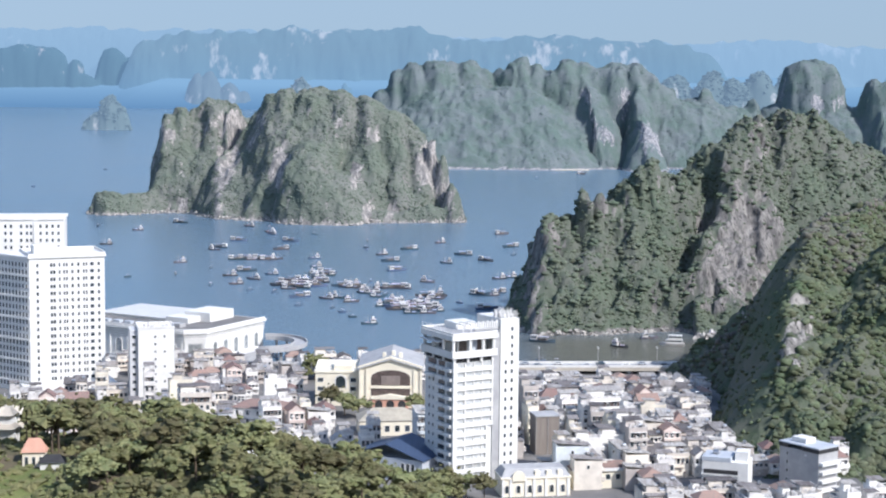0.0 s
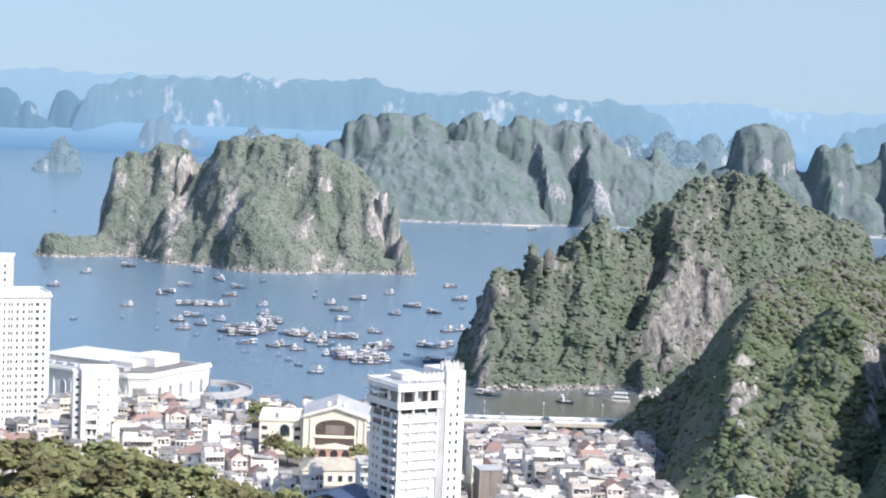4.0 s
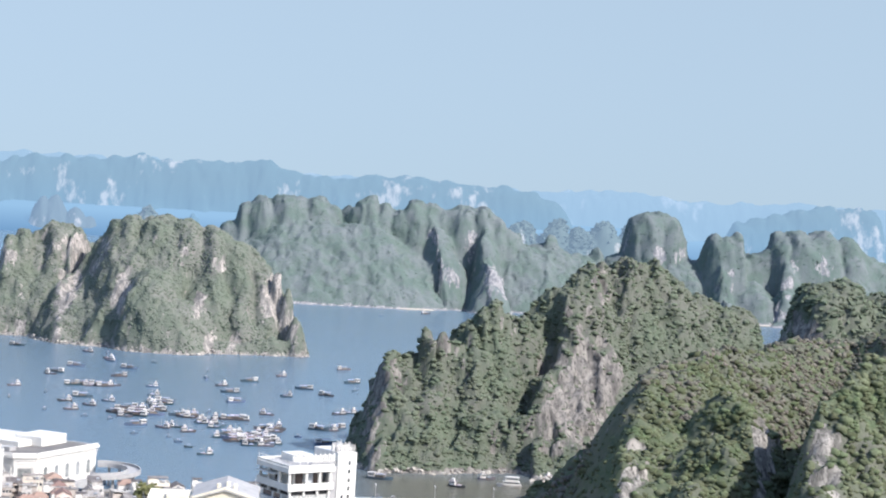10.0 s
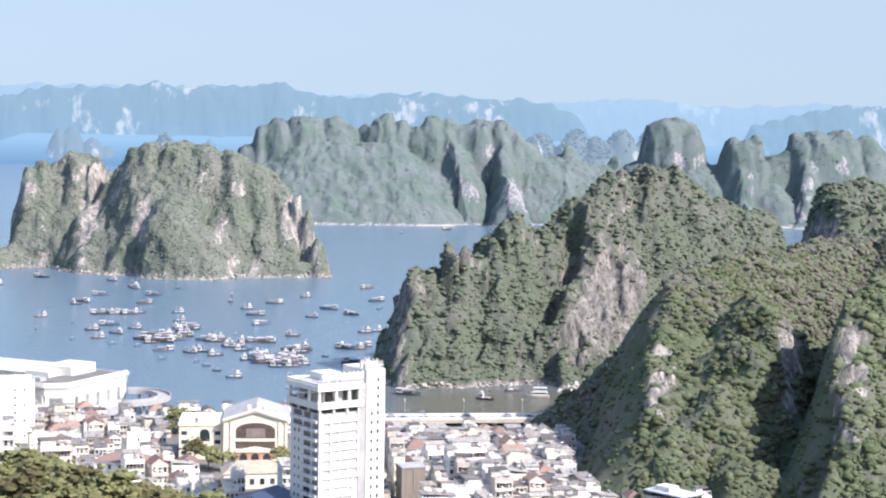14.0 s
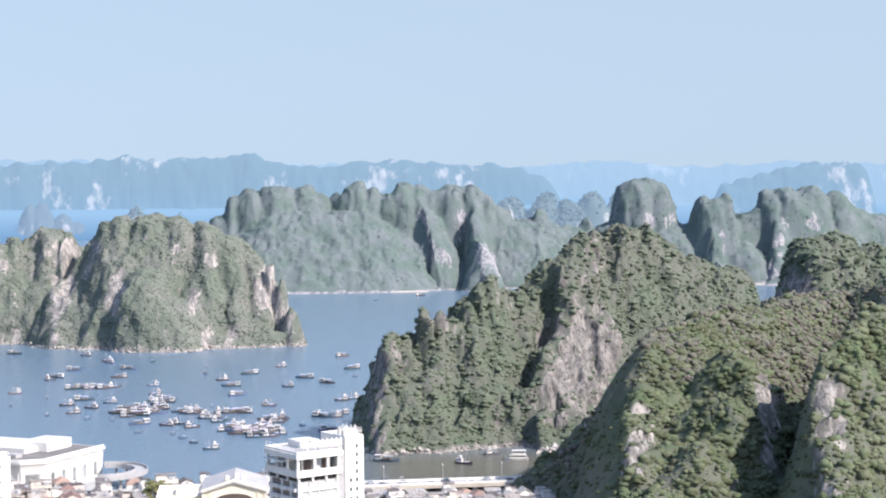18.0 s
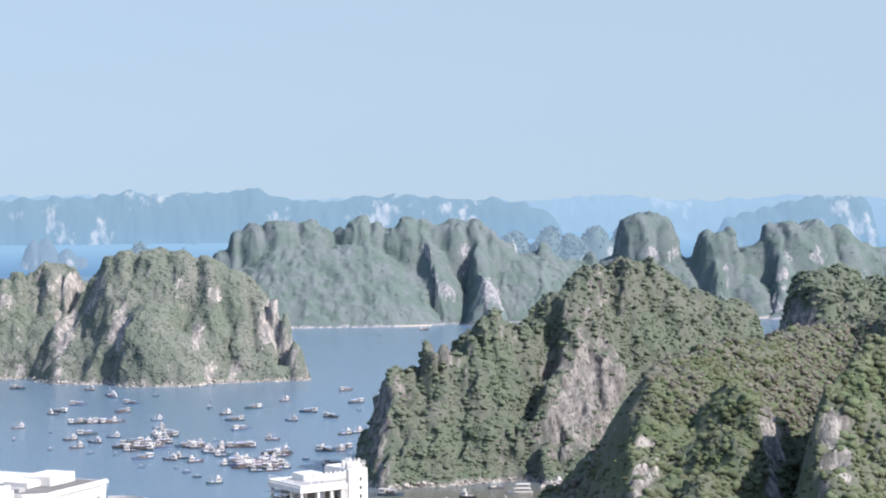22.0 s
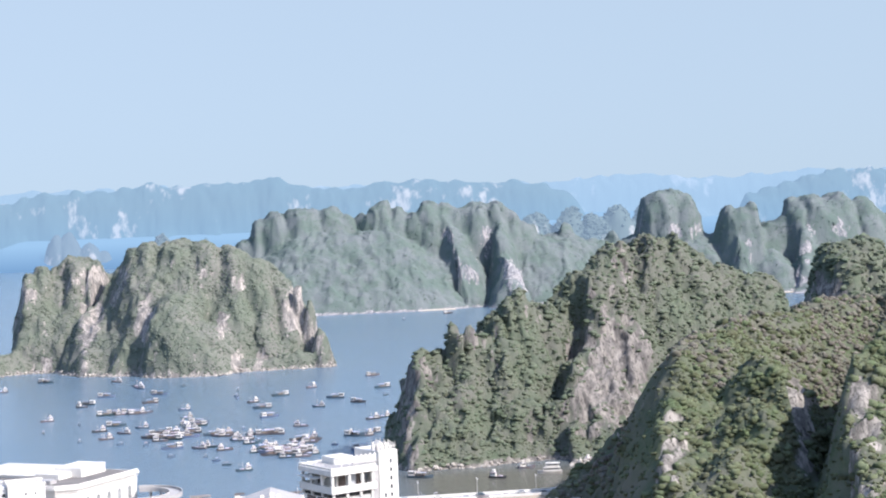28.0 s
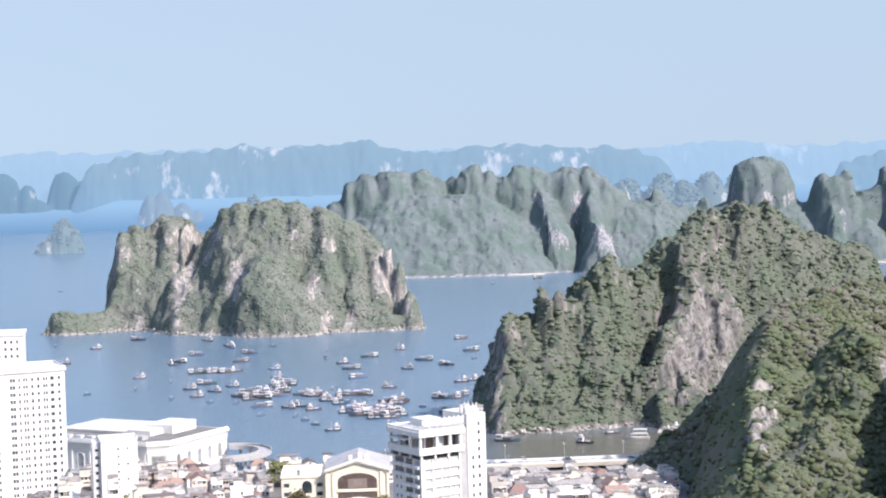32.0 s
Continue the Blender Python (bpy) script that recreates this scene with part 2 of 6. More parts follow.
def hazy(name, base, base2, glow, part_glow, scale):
    """Backdrop of distance: land far out at sea, with the lit air before it painted as emission."""
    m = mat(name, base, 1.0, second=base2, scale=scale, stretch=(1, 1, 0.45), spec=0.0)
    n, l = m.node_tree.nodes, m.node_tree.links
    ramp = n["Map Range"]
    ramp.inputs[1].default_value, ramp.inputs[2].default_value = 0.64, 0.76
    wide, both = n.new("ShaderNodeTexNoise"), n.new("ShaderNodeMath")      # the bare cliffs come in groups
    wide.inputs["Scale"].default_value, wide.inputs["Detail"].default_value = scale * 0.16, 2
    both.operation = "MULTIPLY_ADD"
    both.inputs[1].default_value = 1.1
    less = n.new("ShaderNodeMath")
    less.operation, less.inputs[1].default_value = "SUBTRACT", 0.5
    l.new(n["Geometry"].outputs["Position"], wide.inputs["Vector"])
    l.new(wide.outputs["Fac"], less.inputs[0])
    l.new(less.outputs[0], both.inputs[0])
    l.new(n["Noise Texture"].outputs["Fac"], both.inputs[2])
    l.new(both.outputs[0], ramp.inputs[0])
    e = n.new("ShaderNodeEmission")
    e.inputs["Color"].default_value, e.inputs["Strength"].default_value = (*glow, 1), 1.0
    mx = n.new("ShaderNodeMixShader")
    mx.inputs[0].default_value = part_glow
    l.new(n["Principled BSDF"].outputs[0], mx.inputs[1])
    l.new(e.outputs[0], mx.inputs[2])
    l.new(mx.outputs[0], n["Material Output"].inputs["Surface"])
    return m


def low_haze_glow(m, low, top):
    """The emission that paints the air before far land takes the low colour near the water."""
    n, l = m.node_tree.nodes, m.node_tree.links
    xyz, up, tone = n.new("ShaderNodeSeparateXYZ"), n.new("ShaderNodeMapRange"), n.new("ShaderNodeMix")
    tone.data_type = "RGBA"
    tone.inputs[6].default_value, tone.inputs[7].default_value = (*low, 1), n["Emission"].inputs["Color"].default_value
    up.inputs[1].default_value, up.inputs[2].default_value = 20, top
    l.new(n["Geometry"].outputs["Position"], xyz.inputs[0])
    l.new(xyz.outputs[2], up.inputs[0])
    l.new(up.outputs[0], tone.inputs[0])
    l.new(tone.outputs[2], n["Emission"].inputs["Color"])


# no lamps: these far materials glow to paint haze over land and water
M_back0 = hazy("karst hills with emissive haze", (0.14, 0.19, 0.18), (0.6, 0.58, 0.55), (0.165, 0.235, 0.31), 0.55, 0.05)
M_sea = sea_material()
M_back1 = hazy("far ridge with emissive haze", (0.09, 0.15, 0.16), (0.6, 0.555, 0.52), (0.19, 0.29, 0.385), 0.7, 0.036)
M_back2 = hazy("farthest ridge with stronger emissive haze", (0.12, 0.18, 0.2), (0.4, 0.42, 0.44), (0.235, 0.345, 0.45), 0.84, 0.03)
M_back3 = hazy("dark green island with emissive haze", (0.08, 0.14, 0.15), (0.6, 0.56, 0.53), (0.135, 0.225, 0.32), 0.66, 0.034)
M_back4 = hazy("grey-green headland with emissive haze", (0.12, 0.16, 0.17), (0.6, 0.56, 0.53), (0.18, 0.265, 0.36), 0.66, 0.05)
low_haze_glow(M_back1, (0.175, 0.30, 0.43), 150)
low_haze_glow(M_back2, (0.215, 0.335, 0.45), 190)
M_backsea = hazy("far sea with emissive haze", (0.06, 0.14, 0.2), (0.07, 0.15, 0.2), (0.205, 0.318, 0.41), 0.9, 0.002)
low_haze_glow(M_backsea, (0.175, 0.283, 0.385), 75)
M_lawn = mat("mown grass", (0.10, 0.135, 0.04), 0.9, second=(0.15, 0.16, 0.06), scale=0.25, bump=0.08, bump_scale=3)
M_brick = mat("brown weathered tile roof", (0.26, 0.17, 0.14), 0.85, second=(0.18, 0.14, 0.12), scale=0.8, bump=0.08, bump_scale=3)
M_pane = mat("brownish tinted glazing", (0.13, 0.10, 0.09), 0.25, second=(0.08, 0.065, 0.06), scale=0.5)
M_dustpane = mat("dusty brown glazing", (0.27, 0.225, 0.20), 0.4, second=(0.2, 0.165, 0.15), scale=0.5)
M_stone = mat("pale washed limestone", (0.46, 0.43, 0.39), 0.9, second=(0.28, 0.26, 0.24), scale=0.7, bump=0.2, per_island=0.2)
_n, _l = M_backsea.node_tree.nodes, M_backsea.node_tree.links      # haze painted in emission: the far water pales towards the skyline
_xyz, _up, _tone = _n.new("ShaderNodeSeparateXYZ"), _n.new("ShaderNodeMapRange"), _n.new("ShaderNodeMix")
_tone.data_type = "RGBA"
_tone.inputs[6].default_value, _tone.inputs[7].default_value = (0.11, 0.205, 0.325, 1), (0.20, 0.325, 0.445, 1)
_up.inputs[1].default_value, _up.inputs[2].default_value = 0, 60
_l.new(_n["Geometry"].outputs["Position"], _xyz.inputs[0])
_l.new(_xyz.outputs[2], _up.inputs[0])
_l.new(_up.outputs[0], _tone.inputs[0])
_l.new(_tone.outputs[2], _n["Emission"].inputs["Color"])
M_sand = mat("pale sand", (0.55, 0.5, 0.42), 0.9, second=(0.42, 0.38, 0.32), scale=0.2, bump=0.1)
M_palepane = mat("pale mottled glazing", (0.36, 0.37, 0.37), 0.35, second=(0.15, 0.17, 0.18), scale=0.8, per_object=0.3)
M_lightpane = mat("light grey mottled glazing", (0.56, 0.56, 0.54), 0.4, second=(0.34, 0.36, 0.37), scale=0.9, per_object=0.2)
M_cream = mat("cream painted plaster", (0.80, 0.735, 0.59), 0.65, second=(0.72, 0.66, 0.53), scale=0.3)
M_terra = mat("terracotta painted plaster", (0.60, 0.34, 0.25), 0.7, second=(0.5, 0.28, 0.2), scale=0.4)
M_shadewall = mat("pale grey cladding, shaded white wall too", (0.60, 0.60, 0.60), 0.6, second=(0.52, 0.52, 0.53), scale=0.3)
M_cladding = mat("blue-grey metal cladding", (0.50, 0.53, 0.57), 0.5, second=(0.43, 0.46, 0.50), scale=0.3)
M_dark = mat("near-black paint, shade in recesses too", (0.03, 0.03, 0.035), 0.7, second=(0.05, 0.05, 0.05), scale=0.5)
M_glass = mat("dark window glass", (0.035, 0.045, 0.055), 0.12, second=(0.06, 0.075, 0.09), scale=0.35, per_object=0.4, spec=0.6)
M_tile = mat("red clay roof tiles", (0.30, 0.19, 0.16), 0.8, second=(0.22, 0.17, 0.15), scale=0.9, bump=0.1, bump_scale=3, per_object=0.25)
M_sheet = mat("weathered grey corrugated sheet", (0.34, 0.325, 0.315), 0.7, 0.0, second=(0.18, 0.155, 0.14), scale=0.4, per_object=0.6, bump=0.08, bump_scale=2, stretch=(4, 0.4, 1))
M_rust = mat("rusty and faded tin", (0.34, 0.25, 0.20), 0.85, second=(0.22, 0.20, 0.19), scale=0.8, per_object=0.3)
M_navy = mat("navy blue sheet roof", (0.05, 0.075, 0.14), 0.5, second=(0.04, 0.06, 0.11), scale=0.3, bump=0.05, stretch=(4, 0.3, 1))
M_olive = mat("faded beige roof", (0.44, 0.40, 0.32), 0.8, second=(0.34, 0.31, 0.25), scale=0.4)
M_steel = mat("stainless steel tank", (0.55, 0.56, 0.58), 0.3, 0.9, second=(0.45, 0.46, 0.48), scale=0.5)
M_brown = mat("brown netted scaffold wall", (0.20, 0.17, 0.15), 0.9, second=(0.26, 0.23, 0.20), scale=0.3, stretch=(3, 3, 0.3))
WALLS = [mat("house paint " + n, c, 0.75, second=tuple(x * 0.8 for x in c), scale=0.3, per_object=0.14) for n, c in (
    ("white", (0.83, 0.805, 0.765)), ("cream", (0.77, 0.71, 0.62)), ("pale grey", (0.66, 0.64, 0.62)), ("pink", (0.72, 0.61, 0.55)), ("pale yellow", (0.78, 0.72, 0.60)),
    ("raw concrete", (0.55, 0.50, 0.46)), ("pale blue", (0.64, 0.68, 0.70)))]
M_hull = mat("dark blue-green painted hull", (0.07, 0.125, 0.19), 0.5, second=(0.10, 0.125, 0.15), scale=0.6, per_object=0.6)
M_hullred = mat("weathered red-brown hull", (0.10, 0.08, 0.08), 0.6, second=(0.07, 0.085, 0.11), scale=0.6, per_object=0.5)
M_deck = mat("worn wooden deck", (0.24, 0.20, 0.17), 0.85, second=(0.18, 0.14, 0.11), scale=0.8, per_object=0.3)
M_cabin = mat("weathered white boat cabin", (0.72, 0.71, 0.69), 0.7, second=(0.45, 0.42, 0.40), scale=0.5, per_object=0.25)
M_tarp = mat("faded boat awning", (0.46, 0.34, 0.36), 0.85, second=(0.26, 0.36, 0.48), scale=0.3, per_object=0.5)
M_bark = mat("tree bark", (0.16, 0.12, 0.085), 0.95, second=(0.1, 0.08, 0.06), scale=2)
M_mast = mat("grey pole paint", (0.4, 0.4, 0.4), 0.5, second=(0.33, 0.33, 0.33), scale=2)

# ---- mesh helpers ----
rng = np.random.default_rng(7)


def mesh_from(name, v, f, material, smooth=False):
    """A mesh from arrays of corners and of triangles or quads."""
    me = bpy.data.meshes.new(name)
    f = np.asarray(f, np.int32)
    me.vertices.add(len(v))
    me.vertices.foreach_set("co", np.asarray(v, np.float32).ravel())
    k = f.shape[1]
    me.loops.add(f.size)
    me.loops.foreach_set("vertex_index", f.ravel())
    me.polygons.add(len(f))
    me.polygons.foreach_set("loop_start", np.arange(0, f.size, k, dtype=np.int32))
    me.polygons.foreach_set("use_smooth", np.full(len(f), smooth))
    me.update(calc_edges=True)
    me.validate()
    me.materials.append(material)
    return me


def part(name, bm, material=None, parent=None, label="", kind=""):
    """Link a bmesh, or a ready mesh, as one mesh object under a thing or a part."""
    if isinstance(bm, bpy.types.Mesh):
        me = bm
    else:
        me = bpy.data.meshes.new(name)
        bm.to_mesh(me)
        bm.free()
        me.materials.append(material)
    ob = new(name, me)
    ob.parent = parent
    return tagged(ob, label, kind=kind)


def thing(name, label, category, group="", kind="", at=(0, 0, 0), turn=0.0):
    ob = new(name)
    ob.empty_display_size = 1
    ob.matrix_basis = pose(*at, 0, 0, turn)
    return tagged(ob, label, category, group, kind)


def box(bm, x0, x1, y0, y1, z0, z1, bevel=0.0):
    r = bmesh.ops.create_cube(bm, size=1.0, matrix=Matrix.LocRotScale(((x0 + x1) / 2, (y0 + y1) / 2, (z0 + z1) / 2), None, (x1 - x0, y1 - y0, z1 - z0)))
    if bevel:
        es = list({e for v in r["verts"] for e in v.link_edges})
        bmesh.ops.bevel(bm, geom=es, offset=bevel, segments=1, affect="EDGES")
    return bm


def block(*a, **k):
    return box(bmesh.new(), *a, **k)


# ---- noise and landforms ----
def lattice(ix, iy, seed):
    h = (ix.astype(np.int64) * 374761393 + iy.astype(np.int64) * 668265263 + seed * 1274126177) & 0xFFFFFFFF
    h = ((h ^ (h >> 13)) * 1274126177) & 0xFFFFFFFF
    return ((h ^ (h >> 16)) & 0xFFFF) / 65535.0


def vnoise(x, y, seed):
    ix, iy = np.floor(x), np.floor(y)
    fx, fy = x - ix, y - iy
    ix, iy = ix.astype(np.int64), iy.astype(np.int64)
    fx, fy = fx * fx * (3 - 2 * fx), fy * fy * (3 - 2 * fy)
    a = lattice(ix, iy, seed) * (1 - fx) + lattice(ix + 1, iy, seed) * fx
    b = lattice(ix, iy + 1, seed) * (1 - fx) + lattice(ix + 1, iy + 1, seed) * fx
    return a * (1 - fy) + b * fy


def fbm(x, y, size, seed, octaves=4, keep=0.5):
    total, amp, norm = 0.0, 1.0, 0.0
    for o in range(octaves):
        total = total + amp * (vnoise(x / size, y / size, seed + o * 17) * 2 - 1)
        norm += amp
        amp *= keep
        size /= 2.07
    return total / norm


def vnoise3(x, y, z, seed):
    """The same noise through space: layers of the flat one, blended."""
    iz = np.floor(z)
    fz = z - iz
    fz = fz * fz * (3 - 2 * fz)
    iz = iz.astype(np.int64)
    a = vnoise(x + 37.7 * (iz % 61), y + 17.3 * (iz % 53), seed)
    b = vnoise(x + 37.7 * ((iz + 1) % 61), y + 17.3 * ((iz + 1) % 53), seed)
    return (a * (1 - fz) + b * fz) * 2 - 1


def fbm3(x, y, z, size, seed, octaves=3, keep=0.55):
    total, amp, norm = 0.0, 1.0, 0.0
    for o in range(octaves):
        total = total + amp * vnoise3(x / size, y / size, z / size, seed + 13 * o)
        norm += amp
        amp *= keep
        size /= 2.1
    return total / norm


class Land:
    """A landform: domes (x, y, height, rx, ry, turn, power) and ridges ([(x, y, height), ...], left width, right width, power or powers, sharpness of the ends),
    roughened by noise, as a height field over a rectangle. scars: bare cliffs on the seaward side (x, height, radius, strength)."""

    def __init__(self, x0, x1, y0, y1, cell, domes=(), ridges=(), seed=0, warp=8.0, warp_size=28.0, rough=5.0, rough_size=16.0, base=-1.5, gully=0.0,
                 bare=0.3, scars=(), shore=3.0, bulge=5.0, bulge_size=20.0, blend=5.0, crag=0.0, crag_size=14.0, canopy=0.0, canopy_size=6.0, clefts=(), walls=()):
        self.x = np.arange(x0, x1 + cell, cell)
        self.y = np.arange(y0, y1 + cell, cell)
        X, Y = np.meshgrid(self.x, self.y)
        wx = X + warp * fbm(X, Y, warp_size, seed + 1)
        wy = Y + warp * fbm(X, Y, warp_size, seed + 2)
        forms = []
        for x, y, z, rx, ry, turn, power in domes:
            c, s = math.cos(radians(turn)), math.sin(radians(turn))
            dx, dy = wx - x, wy - y
            u = np.hypot((dx * c + dy * s) / rx, (dy * c - dx * s) / ry)
            forms.append(z * (1 - np.minimum(u, 3) ** power))
        for pts, wl, wr, power, cap in ridges:
            best = np.full(X.shape, -99.0)
            pl, pr = power if isinstance(power, tuple) else (power, power)
            for k, ((ax, ay, az), (bx, by, bz)) in enumerate(zip(pts[:-1], pts[1:])):
                ex, ey = bx - ax, by - ay
                ln = math.hypot(ex, ey)
                free = ((wx - ax) * ex + (wy - ay) * ey) / ln ** 2
                t = np.clip(free, 0, 1)
                past = (np.maximum(-free, 0) * (k == 0) + np.maximum(free - 1, 0) * (k == len(pts) - 2)) * ln * (cap - 1)
                px, py = wx - ax - t * ex, wy - ay - t * ey
                side = ex * (wy - ay) - ey * (wx - ax)
                u = np.hypot(np.hypot(px, py), past) / np.where(side > 0, wl, wr)
                best = np.maximum(best, (az + t * (bz - az)) * (1 - np.minimum(u, 3) ** np.where(side > 0, pl, pr)))
            forms.append(best)
        forms = np.maximum(np.array(forms), -99.0)
        peak = forms.max(0)
        h = peak + blend * np.log(np.exp((forms - peak) / blend).sum(0)) * np.clip(peak / 25, 0, 1)
        for ax, ay, bx, by, wide, deep in clefts:      # gullies cut into the slope, from one point to another
            t = np.clip(((wx - ax) * (bx - ax) + (wy - ay) * (by - ay)) / ((bx - ax) ** 2 + (by - ay) ** 2), 0, 1)
            h = h - deep * np.exp(-((wx - ax - t * (bx - ax)) ** 2 + (wy - ay - t * (by - ay)) ** 2) / wide ** 2) * np.clip(h / 20, 0, 1)
        self.walls = walls
        even = 1 - 0.85 * self.wallness(X, Y)
        r = rough * fbm(X, Y, rough_size, seed + 5, 5, 0.62)
        if gully:
            r = r - gully * np.abs(fbm(X, Y, rough_size * 1.6, seed + 9, 3)) * 2
        if crag:      # sharp ribs and clefts
            r = r + crag * (0.55 - 2.2 * np.abs(fbm(X, Y, crag_size, seed + 41, 4, 0.55)))
        if canopy:      # tops of a closed wood
            r = r + canopy * fbm(X, Y, canopy_size, seed + 45, 3, 0.6)
        self.h = np.where(h > 0, h + r * even * np.clip(h / 12, 0, 1), h)
        self.h = np.clip(self.h, base, None)
        self.base, self.cell = base, cell
        gy, gx = np.gradient(self.h, cell)
        self.nz = 1 / np.sqrt(1 + gx ** 2 + gy ** 2)
        self.bulge, self.bulge_size, self.seed = bulge, bulge_size, seed
        b = bare + (0.4 - self.nz) * 1.6 + 0.9 * fbm3(X, Y, self.h * 0.35, rough_size * 1.2, seed + 21, 4) + 0.45 * fbm3(X, Y, self.h * 0.3, rough_size * 0.4, seed + 23, 2)
        for x, z, rad, force in scars:
            b = b + force * np.exp(-((X - x) ** 2 + 0.4 * (self.h - z) ** 2) / rad ** 2) * (gy > 0)
        # pale rock taken off these walls, so their shaded side is coloured darker
        b = b - 1.5 * self.wallness(X, Y)
        b = np.maximum(b, (shore + 1.5 * fbm(X, Y, 20, seed + 31) - self.h) * 0.8)
        self.bare = np.clip(b, 0, 1)

    def wallness(self, x, y):
        """1 on the shaded walls, smoothed and kept free of pale rock, which stand left of the lines (ax, ay, bx, by,
        width), and 0 away from them.
        """
        k = np.zeros(np.shape(x))
        for ax, ay, bx, by, wide in self.walls:
            ln = math.hypot(bx - ax, by - ay)
            along = ((x - ax) * (bx - ax) + (y - ay) * (by - ay)) / ln
            off = ((bx - ax) * (y - ay) - (by - ay) * (x - ax)) / ln
            k = np.maximum(k, np.clip((off - 1.5) / 3, 0, 1) * np.clip((wide - off) / 5, 0, 1) * np.clip(along / 4 + 1, 0, 1) * np.clip((ln - along) / 4 + 1, 0, 1))
        return k

    def height(self, x, y):
        fx = np.clip((np.asarray(x) - self.x[0]) / self.cell, 0, len(self.x) - 1.001)
        fy = np.clip((np.asarray(y) - self.y[0]) / self.cell, 0, len(self.y) - 1.001)
        ix, iy = fx.astype(int), fy.astype(int)
        tx, ty = fx - ix, fy - iy
        h = self.h
        return (h[iy, ix] * (1 - tx) + h[iy, ix + 1] * tx) * (1 - ty) + (h[iy + 1, ix] * (1 - tx) + h[iy + 1, ix + 1] * tx) * ty

    def shift(self, x, y, z):
        """Knobs, ledges and hollows that a plain height field cannot have."""
        k = self.bulge * np.clip(z / 15, 0, 1) * (1 - 0.85 * self.wallness(x, y))
        s, w = self.bulge_size, self.seed
        return (x + k * fbm3(x, y, z, s, w + 51), y + k * fbm3(x, y, z, s, w + 52), z + 0.5 * k * fbm3(x, y, z, s * 0.8, w + 53))

    def mesh(self, name, material):
        ny, nx = self.h.shape
        X, Y = np.meshgrid(self.x, self.y)
        jit = self.cell * 0.35
        X = X + jit * (vnoise(X * 3.1, Y * 2.7, 3) - 0.5)
        Y = Y + jit * (vnoise(X * 2.9, Y * 3.3, 4) - 0.5)
        X, Y, Z = self.shift(X, Y, self.h)
        v = np.stack([X, Y, Z], -1).reshape(-1, 3)
        i = np.arange(ny * nx).reshape(ny, nx)
        q = np.stack([i[:-1, :-1], i[:-1, 1:], i[1:, 1:], i[1:, :-1]], -1).reshape(-1, 4)
        live = (self.h > self.base + 0.01).ravel()
        q = q[live[q].any(1)]
        used = np.unique(q)
        where = np.zeros(len(v), np.int32)
        where[used] = np.arange(len(used))
        me = mesh_from(name, v[used], where[q], material, smooth=True)
        att = me.attributes.new("bare", "FLOAT", "POINT")
        att.data.foreach_set("value", self.bare.ravel()[used].astype(np.float32))
        return me

    def spots(self, count, seed, least=2.5, mask=None, thin=1.0):
        """Random places on the land, even over its true surface, few on bare rock."""
        g = np.random.default_rng(seed)
        w = np.minimum(1 / self.nz, 5) * (1 - thin * np.clip(self.bare * 2.2 - 0.5, 0, 1)) * (self.h > least)
        X, Y = np.meshgrid(self.x, self.y)
        w = w * np.where(np.gradient(self.h, self.cell, axis=0) > -0.5, 1, 0.3)      # sparser on the seaward far sides
        if mask is not None:
            w = w * mask(X, Y, self.h)
        w = w.ravel() / w.sum()
        k = g.choice(len(w), count, p=w)
        x = X.ravel()[k] + g.uniform(-0.5, 0.5, count) * self.cell
        y = Y.ravel()[k] + g.uniform(-0.5, 0.5, count) * self.cell
        gy, gx = (q.ravel()[k] for q in np.gradient(self.h, self.cell))
        nz = self.nz.ravel()[k]
        return np.stack([*self.shift(x, y, self.height(x, y)), -gx * nz, -gy * nz, nz], -1)


def lump(seed, sub=1, flat=0.7, wild=1.0):
    """A ragged clump of foliage."""
    bm = bmesh.new()
    bmesh.ops.create_icosphere(bm, subdivisions=sub, radius=1.0)
    for v in bm.verts:
        d = v.co.normalized()
        k = 1 + wild * 0.55 * noise.noise(d * 1.5 + Vector((seed * 7.3, 0, 0))) + wild * 0.75 * noise.noise(d * 3.6 + Vector((0, seed * 5.1, 0)))
        v.co = d * max(k, 0.4)
        v.co.z *= flat
    bmesh.ops.triangulate(bm, faces=bm.faces)
    bm.verts.index_update()
    v = np.array([x.co[:] for x in bm.verts])
    f = np.array([[x.index for x in fc.verts] for fc in bm.faces])
    bm.free()
    return v, f


CLUMPS = [lump(i, 2) for i in range(12)]
TUFTS = [lump(i + 40, 1) for i in range(12)]
MOUNDS = [lump(i + 120, 1, 0.6, 0.5) for i in range(12)]
DOMES = [lump(i + 140, 2, 0.7, 0.6) for i in range(16)]
BOUGHS = [lump(i + 80, 2, 0.75, 0.85) for i in range(16)]


